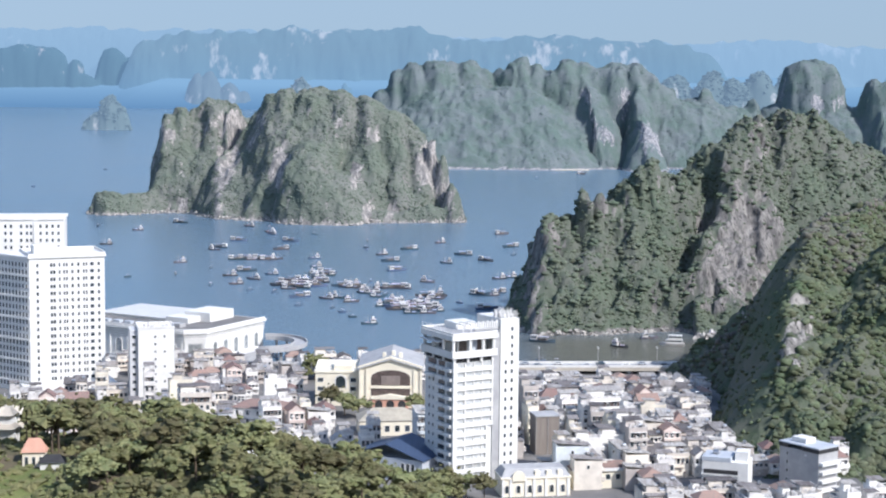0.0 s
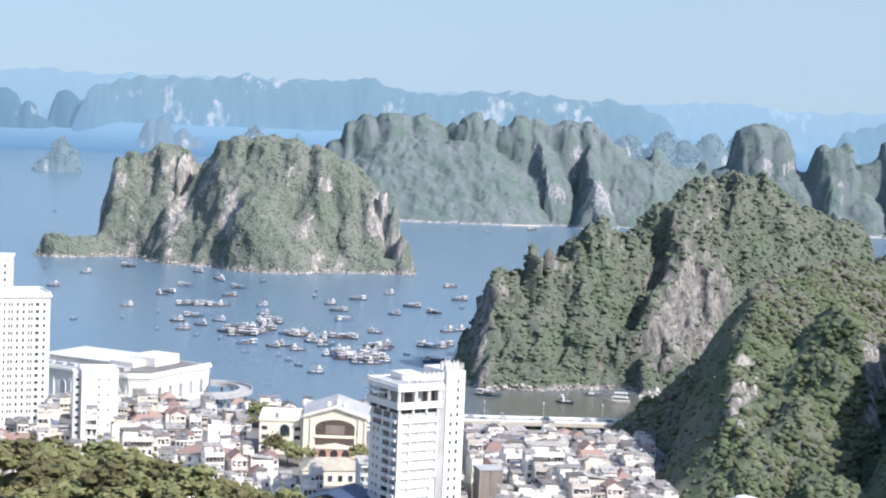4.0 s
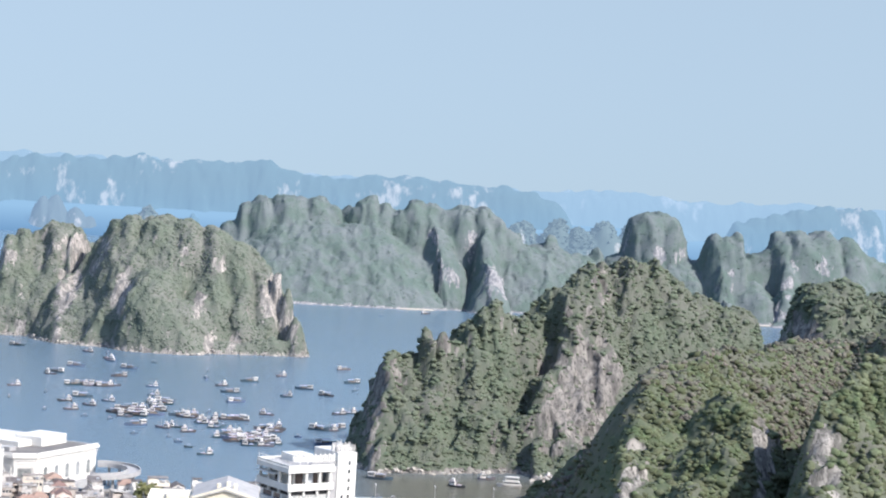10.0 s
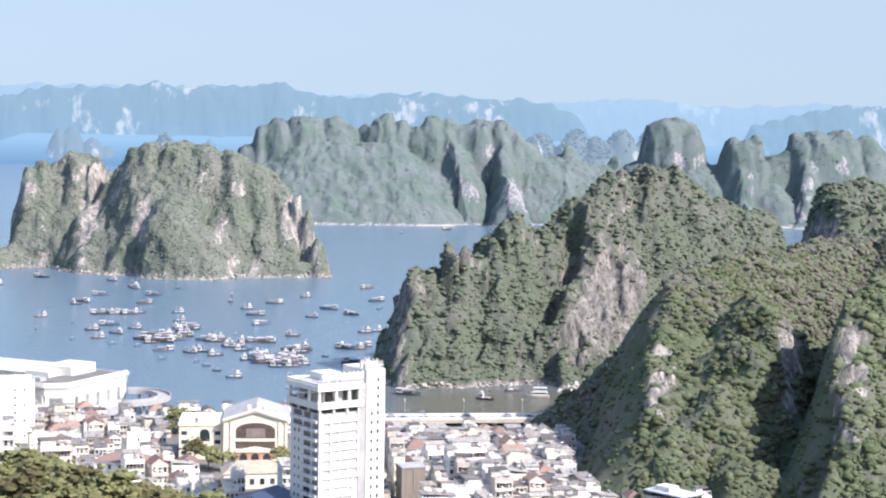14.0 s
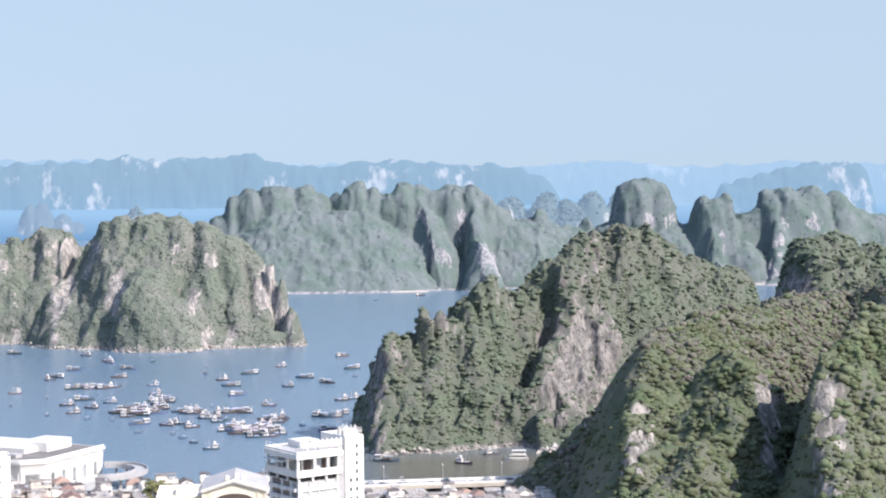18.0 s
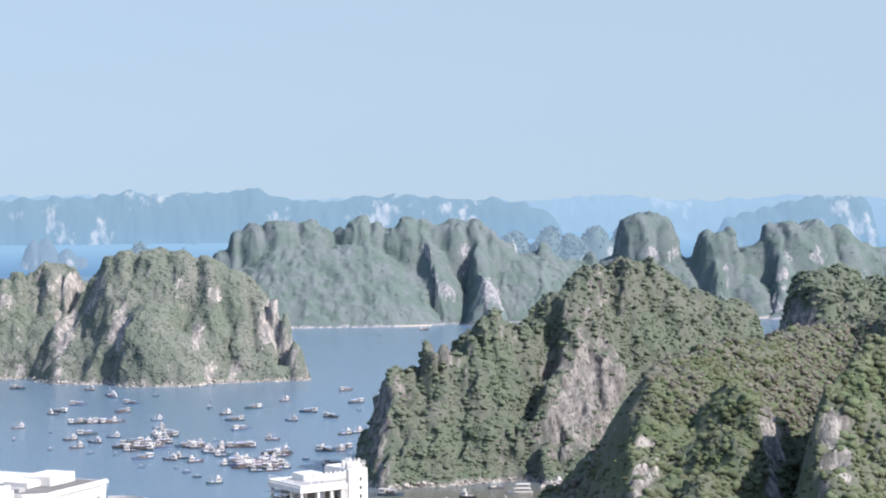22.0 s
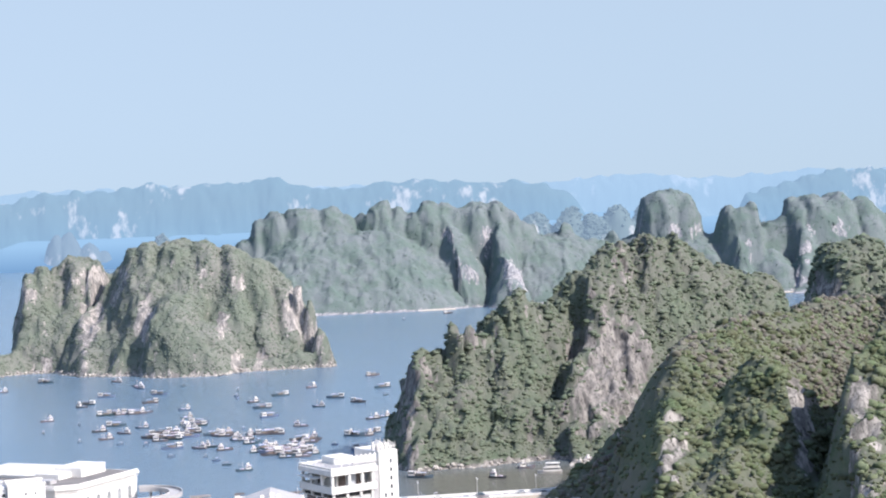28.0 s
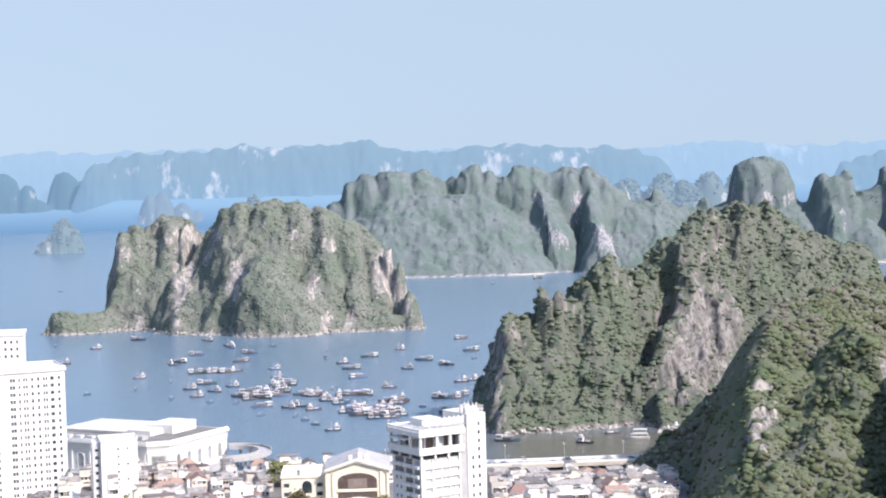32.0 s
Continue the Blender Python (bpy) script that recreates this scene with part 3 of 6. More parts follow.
def scatter(name, spots, low, high, material, seed, sink=0.25, tall=(0.7, 1.3), kinds=TUFTS, smooth=False):
    """Many clumps, joined into one mesh. spots: places, and the ground's normals where they are known."""
    g = np.random.default_rng(seed)
    vs, fs, base = [], [], 0
    kind = g.integers(0, len(kinds), len(spots))
    for k, (v, f) in enumerate(kinds):
        p = spots[kind == k]
        if not len(p):
            continue
        m = len(p)
        a = g.uniform(0, 2 * np.pi, m)
        s = low * (high / low) ** g.random(m)
        sz = s * g.uniform(*tall, m)
        c, sn = np.cos(a)[:, None], np.sin(a)[:, None]
        out = p[:, 3:6] if p.shape[1] > 3 else np.tile((0.0, 0.0, 1.0), (m, 1))
        off = out * (sz * (0.5 - sink))[:, None]
        x = (v[:, 0] * c - v[:, 1] * sn) * s[:, None] + (p[:, 0] + off[:, 0])[:, None]
        y = (v[:, 0] * sn + v[:, 1] * c) * s[:, None] + (p[:, 1] + off[:, 1])[:, None]
        z = v[:, 2] * sz[:, None] + (p[:, 2] + off[:, 2])[:, None]
        vs.append(np.stack([x, y, z], -1).reshape(-1, 3))
        fs.append((f[None] + (np.arange(m) * len(v))[:, None, None]).reshape(-1, 3) + base)
        base += m * len(v)
    return mesh_from(name, np.concatenate(vs), np.concatenate(fs), material, smooth=smooth)


# ---- the sea, the far backdrop ----
def sheet(name, x0, x1, y0, y1, z, material, label, category):
    bm = bmesh.new()
    vs = [bm.verts.new(p) for p in ((x0, y0, z), (x1, y0, z), (x1, y1, z), (x0, y1, z))]
    bm.faces.new(vs)
    return tagged(part(name, bm, material), label, category, kind="structure")


sheet("sea", -4990, 4990, -4990, 4520, 0.0, M_sea, "calm blue-green sea water with fine ripples", "sea")
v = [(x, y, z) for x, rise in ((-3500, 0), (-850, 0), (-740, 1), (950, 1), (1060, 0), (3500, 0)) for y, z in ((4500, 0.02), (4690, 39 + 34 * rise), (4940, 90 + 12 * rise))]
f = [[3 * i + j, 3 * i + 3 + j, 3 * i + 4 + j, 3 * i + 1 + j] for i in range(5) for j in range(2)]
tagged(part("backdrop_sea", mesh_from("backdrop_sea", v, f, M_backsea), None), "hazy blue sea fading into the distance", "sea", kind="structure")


def far_ridge(name, y, low, high, tops, radius, rough, material, label, seed):
    """A chain of rounded hills along the horizon, two rows deep. tops: x, height of the skyline."""
    r = np.random.default_rng(seed)
    domes, spine, x = [], [], low
    while x < high:
        z, w = float(np.interp(x, *tops)), radius * r.uniform(0.7, 1.3)
        spine.append((x, y, z - r.uniform(2, 9)))
        domes.append((x, y + r.uniform(-8, 8), z + r.uniform(-4, 3), w, 60, 0, r.uniform(1.8, 2.6)))
        if r.random() < 0.4:
            domes.append((x + r.uniform(-0.5, 0.5) * w, y - 60, z * r.uniform(0.3, 0.6), w * r.uniform(0.7, 1.1), 40, 0, r.uniform(1.6, 2.2)))
        x += w * r.uniform(0.55, 0.95)
    land = Land(low - 110, high + 110, y - 130, y + 75, 5, domes, [(spine, 60, 70, (2, 2.6), 2)], seed=seed, warp=10, warp_size=60, rough=rough, rough_size=44, gully=rough * 0.3, crag=rough * 0.6, crag_size=70)
    return tagged(part(name, land.mesh(name, material)), label, "hills", kind="structure")


# the haze on these ridges is the glow in their materials
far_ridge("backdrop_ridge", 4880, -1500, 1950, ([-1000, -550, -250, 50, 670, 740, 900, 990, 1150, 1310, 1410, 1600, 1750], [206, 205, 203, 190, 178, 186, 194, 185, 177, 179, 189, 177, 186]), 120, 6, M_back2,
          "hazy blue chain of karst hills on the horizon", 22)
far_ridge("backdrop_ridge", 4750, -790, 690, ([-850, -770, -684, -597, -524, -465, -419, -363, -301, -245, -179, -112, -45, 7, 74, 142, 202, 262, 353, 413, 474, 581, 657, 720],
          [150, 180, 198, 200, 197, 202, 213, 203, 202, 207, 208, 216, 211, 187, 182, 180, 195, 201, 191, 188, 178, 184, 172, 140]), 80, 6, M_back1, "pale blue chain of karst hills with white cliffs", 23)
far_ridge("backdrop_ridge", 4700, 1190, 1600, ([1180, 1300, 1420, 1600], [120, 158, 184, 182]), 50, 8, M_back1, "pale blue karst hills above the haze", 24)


# ---- karst islands ----
def island(name, land, label, material, leaf, count, low, high, seed, leaf_label="low green forest", category="island", mask=None, kinds=TUFTS, smooth=False, sink=0.5, tall=(0.6, 1.2)):
    ob = tagged(part(name, land.mesh(name, material)), label, category)
    if not count:
        return ob
    sp = land.spots(count, seed, mask=mask)
    part("vegetation", scatter("vegetation", sp, low, high, leaf, seed, sink, tall, kinds=kinds, smooth=smooth), None, ob, leaf_label, kind="stuff")
    return ob


far_left = Land(-1600, -760, 4680, 4850, 6, [(-1168, 4760, 146, 70, 50, 0, 4), (-1120, 4765, 157, 76, 50, 0, 4), (-1060, 4765, 150, 70, 50, 0, 4), (-985, 4760, 120, 44, 40, 0, 2.5), (-950, 4755, 78, 50, 36, 0, 2.5), (-885, 4790, 152, 64, 46, 0, 2.4), (-835, 4790, 130, 60, 40, 0, 2.2), (-1260, 4780, 100, 70, 40, 0, 2.4), (-1380, 4780, 120, 90, 40, 0, 2.4)],
                seed=41, warp=14, warp_size=50, rough=8, rough_size=40)
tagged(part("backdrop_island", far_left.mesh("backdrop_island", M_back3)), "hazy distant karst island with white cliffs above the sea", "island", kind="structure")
# rock and growth of the far islets share one material with painted haze
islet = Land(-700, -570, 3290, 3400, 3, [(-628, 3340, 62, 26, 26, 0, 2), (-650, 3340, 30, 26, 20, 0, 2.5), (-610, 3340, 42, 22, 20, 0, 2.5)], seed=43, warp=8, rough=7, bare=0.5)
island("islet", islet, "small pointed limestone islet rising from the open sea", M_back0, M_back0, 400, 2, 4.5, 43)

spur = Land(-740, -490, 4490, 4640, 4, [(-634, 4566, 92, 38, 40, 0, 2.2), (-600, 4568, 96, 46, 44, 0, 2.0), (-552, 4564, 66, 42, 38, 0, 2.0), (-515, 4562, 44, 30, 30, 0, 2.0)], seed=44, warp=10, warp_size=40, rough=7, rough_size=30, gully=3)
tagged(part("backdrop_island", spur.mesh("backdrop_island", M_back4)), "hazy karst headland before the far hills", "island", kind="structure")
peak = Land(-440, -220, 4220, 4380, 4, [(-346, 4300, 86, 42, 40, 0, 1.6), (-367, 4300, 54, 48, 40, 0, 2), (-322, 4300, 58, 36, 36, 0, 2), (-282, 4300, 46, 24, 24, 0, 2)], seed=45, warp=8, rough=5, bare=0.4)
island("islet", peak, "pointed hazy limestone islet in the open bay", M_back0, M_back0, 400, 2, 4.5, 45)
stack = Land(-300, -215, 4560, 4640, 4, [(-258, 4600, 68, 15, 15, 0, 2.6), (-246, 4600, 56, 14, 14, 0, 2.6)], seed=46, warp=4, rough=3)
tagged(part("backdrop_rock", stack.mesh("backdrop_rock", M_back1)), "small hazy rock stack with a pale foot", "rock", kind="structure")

west = Land(-760, -480, 1880, 2090, 2.4, [(-548, 1985, 70, 44, 44, 0, 5), (-585, 1990, 74, 60, 60, 0, 3), (-650, 2000, 66, 70, 60, 0, 2.4), (-508, 1975, 10, 10, 12, 0, 2)], seed=47, warp=6, warp_size=26, rough=5, rough_size=20, gully=3, bare=0.35, bulge=5, bulge_size=18,
            scars=[(-525, 16, 24, 0.9), (-545, 30, 20, 0.5), (-510, 30, 12, 0.8)])
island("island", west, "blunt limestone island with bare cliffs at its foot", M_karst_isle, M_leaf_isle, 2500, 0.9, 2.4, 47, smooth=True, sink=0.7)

isle_one = Land(-345, 40, 1530, 1850, 1.4,
                [(-268, 1724, 91, 17, 46, 0, 3), (-254, 1730, 94, 20, 50, 0, 2.6), (-222, 1737, 104, 34, 56, 0, 2.8), (-203, 1735, 100, 15, 50, 0, 3), (-238, 1704, 62, 40, 44, 0, 2.2), (-268, 1704, 50, 15, 40, 0, 3),
                 (-210, 1696, 52, 24, 36, 0, 2.2), (-162, 1690, 108, 15, 50, 0, 3.4), (-148, 1688, 113, 22, 56, 0, 3), (-120, 1685, 117, 34, 60, 0, 2.8), (-94, 1680, 115, 26, 60, 0, 2.8), (-70, 1674, 109, 26, 50, 0, 3),
                 (-122, 1628, 68, 36, 66, 0, 2.6), (-104, 1604, 46, 50, 42, 0, 2.4), (-74, 1640, 64, 30, 52, 0, 2.2), (-48, 1640, 56, 22, 40, 0, 2.0), (-22, 1640, 62, 10, 16, 0, 2.6), (-13, 1640, 74, 7, 13, 0, 2.4), (-4, 1632, 64, 8, 15, 0, 2.4),
                 (5, 1614, 37, 10, 16, 0, 2.4), (10, 1605, 20, 8, 12, 0, 2.6)],
                [([(-312, 1650, 16), (-296, 1656, 15), (-284, 1668, 18), (-260, 1684, 30)], 18, 14, 2, 1.6), ([(-270, 1722, 80), (-221, 1735, 96), (-198, 1735, 88)], 60, 62, (2.0, 1.6), 5),
                 ([(-204, 1752, 88), (-182, 1756, 86), (-160, 1748, 92)], 40, 56, (2, 1.5), 2), ([(-166, 1690, 96), (-150, 1688, 108), (-120, 1685, 112), (-90, 1680, 112)], 70, 92, (2.0, 1.7), 6),
                 ([(-110, 1682, 112), (-72, 1675, 108), (-50, 1667, 102), (-42, 1660, 84)], 64, 70, (2.0, 1.7), 4), ([(-62, 1588, 8), (-30, 1598, 12), (8, 1604, 16)], 14, 8, 2, 1.4)],
                clefts=[(-187, 1670, -185, 1620, 15, 20), (-196, 1712, -200, 1660, 6, 9), (-236, 1720, -240, 1680, 7, 6), (-58, 1636, -50, 1600, 6, 10), (-32, 1650, -28, 1620, 5, 12)],
                seed=51, warp=8, warp_size=30, rough=7, rough_size=30, gully=2, crag=2.4, crag_size=24, canopy=2.5, canopy_size=6, bare=0.04, bulge=5, bulge_size=20,
                scars=[(-204, 35, 8, 1.3), (-197, 48, 8, 1.3), (-206, 24, 6, 1.0), (-150, 43, 8, 1.0), (-149, 58, 9, 1.0), (-211, 52, 8, 0.9), (-264, 78, 8, 0.6), (-98, 88, 9, 1.1), (-80, 41, 7, 1.2), (-82, 52, 5, 1.0), (-68, 11, 6, 1.6), (-47, 9, 5, 1.6),
                       (-15, 46, 14, 1.2), (-14, 66, 9, 0.9), (3, 22, 8, 1.0), (-71, 75, 8, 0.7), (-204, 7, 6, 1.2), (-174, 9, 8, 0.9), (-126, 100, 9, 0.5), (-246, 5, 7, 0.9), (-170, 84, 10, 0.6), (-182, 66, 7, 0.8)])
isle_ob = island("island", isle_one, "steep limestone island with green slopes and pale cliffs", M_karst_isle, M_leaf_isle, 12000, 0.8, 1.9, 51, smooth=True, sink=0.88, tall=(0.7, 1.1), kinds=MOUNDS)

chain = Land(-170, 550, 2270, 2560, 2.0,
             [(-70, 2465, 124, 18, 48, 0, 3.5), (-46, 2465, 135, 34, 54, 0, 3.2), (-8, 2468, 142, 54, 60, 0, 3), (30, 2468, 138, 38, 58, 0, 3), (96, 2466, 139, 26, 56, 0, 2.6), (108, 2466, 145, 28, 58, 0, 2.4), (126, 2464, 137, 24, 56, 0, 2.6),
              (170, 2462, 143, 38, 60, 0, 2.8), (192, 2460, 139, 30, 56, 0, 2.8), (236, 2458, 138, 44, 60, 0, 3), (264, 2457, 136, 40, 60, 0, 3), (284, 2457, 126, 22, 58, 0, 3),
              (362, 2472, 104, 20, 42, 0, 2.6), (427, 2480, 90, 22, 44, 0, 2.6)],
             [([(-84, 2465, 100), (-50, 2466, 126), (46, 2468, 128), (64, 2472, 106), (90, 2468, 130), (139, 2464, 127), (203, 2460, 132), (262, 2457, 131), (292, 2456, 112), (312, 2462, 94), (340, 2470, 92), (400, 2478, 80), (455, 2485, 60)], 60, 46, (2.2, 4.0), 2),
              ([(-74, 2432, 76), (-10, 2430, 102), (60, 2430, 106), (112, 2428, 104), (146, 2434, 86)], 40, 112, (2.0, 1.25), 1), ([(296, 2440, 84), (350, 2440, 84), (440, 2462, 60)], 40, 76, (2.0, 1.35), 1),
              ([(186, 2458, 132), (190, 2430, 110), (196, 2404, 80)], 62, 34, (2.4, 1.4), 1),
              ([(268, 2450, 128), (262, 2404, 96), (262, 2366, 64), (262, 2334, 34)], 34, 27, (2.4, 1.2), 1)],
             seed=61, warp=6, warp_size=50, rough=4, rough_size=26, gully=2, crag=5, crag_size=30, canopy=2, canopy_size=7, bare=-0.65, bulge=5, bulge_size=22, blend=4,
             scars=[(105, 118, 14, 0.6), (202, 70, 20, 0.9), (212, 46, 14, 0.8), (240, 70, 16, 0.8), (246, 100, 10, 0.9), (266, 58, 12, 1.4), (268, 36, 13, 1.5), (284, 26, 10, 1.2), (288, 44, 8, 1.0), (146, 26, 9, 1.0), (10, 20, 14, 0.6), (225, 36, 10, 0.8), (292, 96, 8, 0.9), (190, 100, 14, 0.6)])
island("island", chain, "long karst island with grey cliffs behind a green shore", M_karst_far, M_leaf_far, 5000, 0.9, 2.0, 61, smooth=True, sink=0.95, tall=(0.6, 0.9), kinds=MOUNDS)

east = Land(400, 960, 2340, 2640, 2.8,
            [(508, 2507, 145, 48, 66, 0, 3.6), (530, 2507, 142, 46, 68, 0, 3.2), (488, 2505, 136, 24, 60, 0, 3.4), (606, 2456, 116, 42, 54, 0, 4), (592, 2455, 121, 20, 50, 0, 2.6), (622, 2455, 123, 22, 54, 0, 2.6), (728, 2479, 122, 72, 72, 0, 4), (690, 2475, 126, 32, 62, 0, 2.8), (712, 2475, 130, 44, 70, 0, 2.6),
             (752, 2480, 132, 44, 76, 0, 2.6), (788, 2485, 124, 44, 76, 0, 2.4), (640, 2424, 58, 66, 54, 0, 1.6), (870, 2500, 90, 70, 60, 0, 2.2), (540, 2465, 76, 84, 70, 0, 2), (780, 2436, 66, 90, 70, 0, 1.8)],
            [([(470, 2502, 84), (578, 2480, 80), (655, 2478, 96), (700, 2482, 118), (780, 2488, 116), (860, 2492, 84)], 60, 54, (2.2, 3.0), 1),
             ([(702, 2470, 122), (688, 2436, 84), (678, 2408, 48), (668, 2386, 8)], 44, 22, (2.2, 1.1), 1), ([(592, 2452, 116), (590, 2424, 80), (592, 2396, 30)], 34, 18, (2.2, 1.1), 1)],
            seed=71, warp=5, warp_size=46, rough=4, rough_size=26, gully=2, crag=5, crag_size=30, canopy=2, canopy_size=7, bare=-0.4, bulge=5, bulge_size=22, blend=4,
            scars=[(516, 83, 11, 0.8), (547, 78, 10, 0.8), (562, 95, 9, 0.9), (600, 101, 16, 0.6), (607, 70, 8, 1.0), (609, 42, 8, 0.9), (698, 84, 10, 1.0), (738, 87, 16, 1.1), (688, 60, 6, 1.6), (680, 40, 6, 1.6), (672, 18, 6, 1.6), (664, 6, 7, 1.6)])
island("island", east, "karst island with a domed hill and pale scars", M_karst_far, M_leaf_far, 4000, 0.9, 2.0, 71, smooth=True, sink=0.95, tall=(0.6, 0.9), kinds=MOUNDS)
for x0, x1, y in ((20, 190, 2322), (610, 690, 2372), (300, 420, 2372)):
    tagged(part("beach", block(x0, x1, y - 3, y + 6, -0.5, 1.2, bevel=0.5), M_sand), "narrow strip of pale sand at the foot of the island", "beach", kind="structure")

far_mid = Land(330, 900, 3900, 4100, 5, [(x, 4000, z, 52, 50, 0, 2.2) for x, z in ((400, 62), (450, 84), (520, 100), (590, 112), (650, 95), (710, 110), (780, 122), (840, 100))],
               seed=77, warp=20, warp_size=45, rough=14, rough_size=34, bare=0.25)
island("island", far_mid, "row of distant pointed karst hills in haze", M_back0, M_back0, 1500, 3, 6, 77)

hind = Land(260, 580, 1150, 1360, 2.2, [(378, 1250, 108, 30, 64, 0, 2.6), (398, 1255, 109, 34, 66, 0, 2.6), (426, 1260, 102, 40, 66, 0, 2.4), (470, 1270, 98, 54, 66, 0, 2.2), (500, 1280, 100, 54, 60, 0, 2.2), (370, 1210, 50, 44, 50, 0, 1.8)],
            [([(384, 1246, 100), (372, 1214, 66), (362, 1180, 20)], 50, 14, (2, 2), 1.4)], seed=81, warp=8, rough=7, gully=5, bare=-0.15, scars=[(364, 70, 12, 0.8), (430, 80, 12, 0.5)])
island("hill", hind, "green limestone hill behind the near ridge", M_karst_mid, M_leaf_mid, 3500, 1.3, 3.0, 81, category="hill")

cliff = Land(8, 330, 915, 1190, 1.4,
             [(60, 1016, 58, 9, 20, 0, 4), (82, 1022, 75, 8, 12, 0, 4), (89, 1024, 73, 7, 11, 0, 2.2), (97, 1026, 69, 8, 12, 0, 2.2), (107, 1036, 76, 8, 16, 0, 3), (116, 1044, 86, 8, 20, 0, 3.5), (124, 1047, 89, 11, 22, 0, 3.5), (140, 1056, 82, 10, 20, 0, 3),
              (164, 1064, 100, 6, 18, 0, 3.5), (183, 1085, 113, 13, 26, 0, 3), (194, 1090, 115, 14, 28, 0, 3), (212, 1100, 117, 18, 34, 0, 2.8), (230, 1110, 118, 16, 34, 0, 3)],
             [([(56, 1018, 54), (79, 1022, 57), (101, 1030, 65), (116, 1045, 82), (130, 1050, 84), (138, 1058, 78)], 45, 53, (2.0, 1.3), 7),
              ([(163, 1066, 92), (172, 1072, 101), (188, 1090, 110), (209, 1100, 115), (230, 1110, 116), (262, 1120, 97), (300, 1126, 84)], 60, 62, (2.0, 1.6), 9),
              ([(173, 1074, 102), (170, 1056, 73), (159, 1040, 58), (148, 1026, 49), (146, 1014, 30), (144, 1002, 6)], 46, 8, (2.0, 1.0), 1.2),
              ([(80, 1021, 71), (90, 1024, 69), (100, 1028, 66)], 10, 9, 2, 2), ([(64, 1014, 50), (58, 994, 34), (52, 976, 12)], 16, 8, (1.8, 1.8), 1.4), ([(112, 1036, 66), (108, 1014, 44), (104, 996, 16)], 16, 12, (1.6, 1.6), 1.2)],
             clefts=[(141, 1040, 139, 1006, 5, 20), (157, 1062, 153, 1042, 5, 26), (98, 1014, 92, 984, 5, 10)],
             seed=91, warp=5, warp_size=20, rough=4, rough_size=14, gully=2, crag=9, crag_size=15, bare=-0.12, bulge=3.5, bulge_size=9, blend=2,
             scars=[(54, 47, 8, 0.7), (54, 31, 9, 0.7), (52, 15, 9, 0.7), (64, 40, 6, 0.4), (86, 72, 7, 0.8), (96, 64, 6, 0.5), (184, 58, 12, 0.85), (180, 42, 14, 0.9), (166, 44, 10, 0.7), (170, 28, 14, 0.85), (156, 26, 10, 0.75), (192, 46, 9, 0.7), (141, 22, 5, 0.5), (92, 11, 5, 0.6), (118, 8, 6, 0.5), (163, 96, 6, 0.6), (186, 100, 9, 0.4)])
island("headland", cliff, "rocky limestone headland with shrubs rising from the inlet", M_karst_mid, M_leaf_mid, 7000, 0.5, 1.4, 91, category="headland", smooth=True, sink=0.75, kinds=MOUNDS)
part("shrubs", scatter("shrubs", cliff.spots(4800, 92, thin=0.85), 0.7, 2.4, M_leaf_mid, 92, sink=0.8, tall=(0.6, 1.0), kinds=DOMES, smooth=True), None, bpy.data.objects["headland"], "larger green shrubs", kind="stuff")

mount = Land(92, 520, 480, 1080, 1.8,
             [(300, 965, 84, 70, 70, 0, 2.4), (335, 905, 98, 66, 80, 0, 2), (390, 820, 104, 84, 120, 0, 2), (168, 706, 44, 34, 46, 0, 1.8), (182, 734, 58, 40, 54, 0, 1.8), (198, 772, 72, 44, 54, 0, 1.8), (172, 660, 20, 26, 30, 0, 1.8)],
             [([(126, 662, 12), (133, 690, 28), (139, 715, 41), (149, 750, 56), (158, 776, 66), (165, 798, 73)], 30, 50, (1.02, 1.7), 1),
              ([(163, 794, 72), (180, 815, 80), (205, 850, 84), (236, 880, 86), (275, 930, 87), (310, 940, 86), (326, 915, 96)], 44, 60, (1.5, 1.7), 1.5),
              ([(167, 812, 63), (164, 816, 59), (155, 824, 48), (136, 832, 32), (129, 832, 22), (124, 824, 8)], 30, 16, (1.2, 1.2), 1.6),
              ([(198, 648, 42), (203, 660, 52), (211, 680, 65), (220, 700, 80), (246, 735, 95), (272, 760, 104), (320, 800, 112)], 24, 52, (1.02, 1.9), 1.6)],
             seed=101, warp=5, warp_size=22, rough=5, rough_size=18, gully=3, crag=5, crag_size=16, bare=-0.15, base=2.0, bulge=4, bulge_size=14, blend=3,
             walls=[(124, 654, 139, 715, 26), (139, 715, 158, 776, 32), (158, 776, 170, 812, 26), (196, 644, 211, 680, 24), (211, 680, 224, 706, 24)],
             scars=[(208, 56, 6, 1.2), (212, 66, 6, 1.2), (204, 46, 6, 1.1), (198, 34, 6, 0.9), (140, 34, 6, 0.9), (150, 50, 7, 0.9), (147, 42, 6, 0.8), (160, 62, 6, 0.7), (156, 46, 5, 0.6)])


def dry(x, y, z):
    return np.clip((vnoise(x / 30, y / 30, 5) + (y - 810) / 170 + np.clip((z - 72) / 60, 0, 0.4) - 0.45) * 2.2, 0, 1)


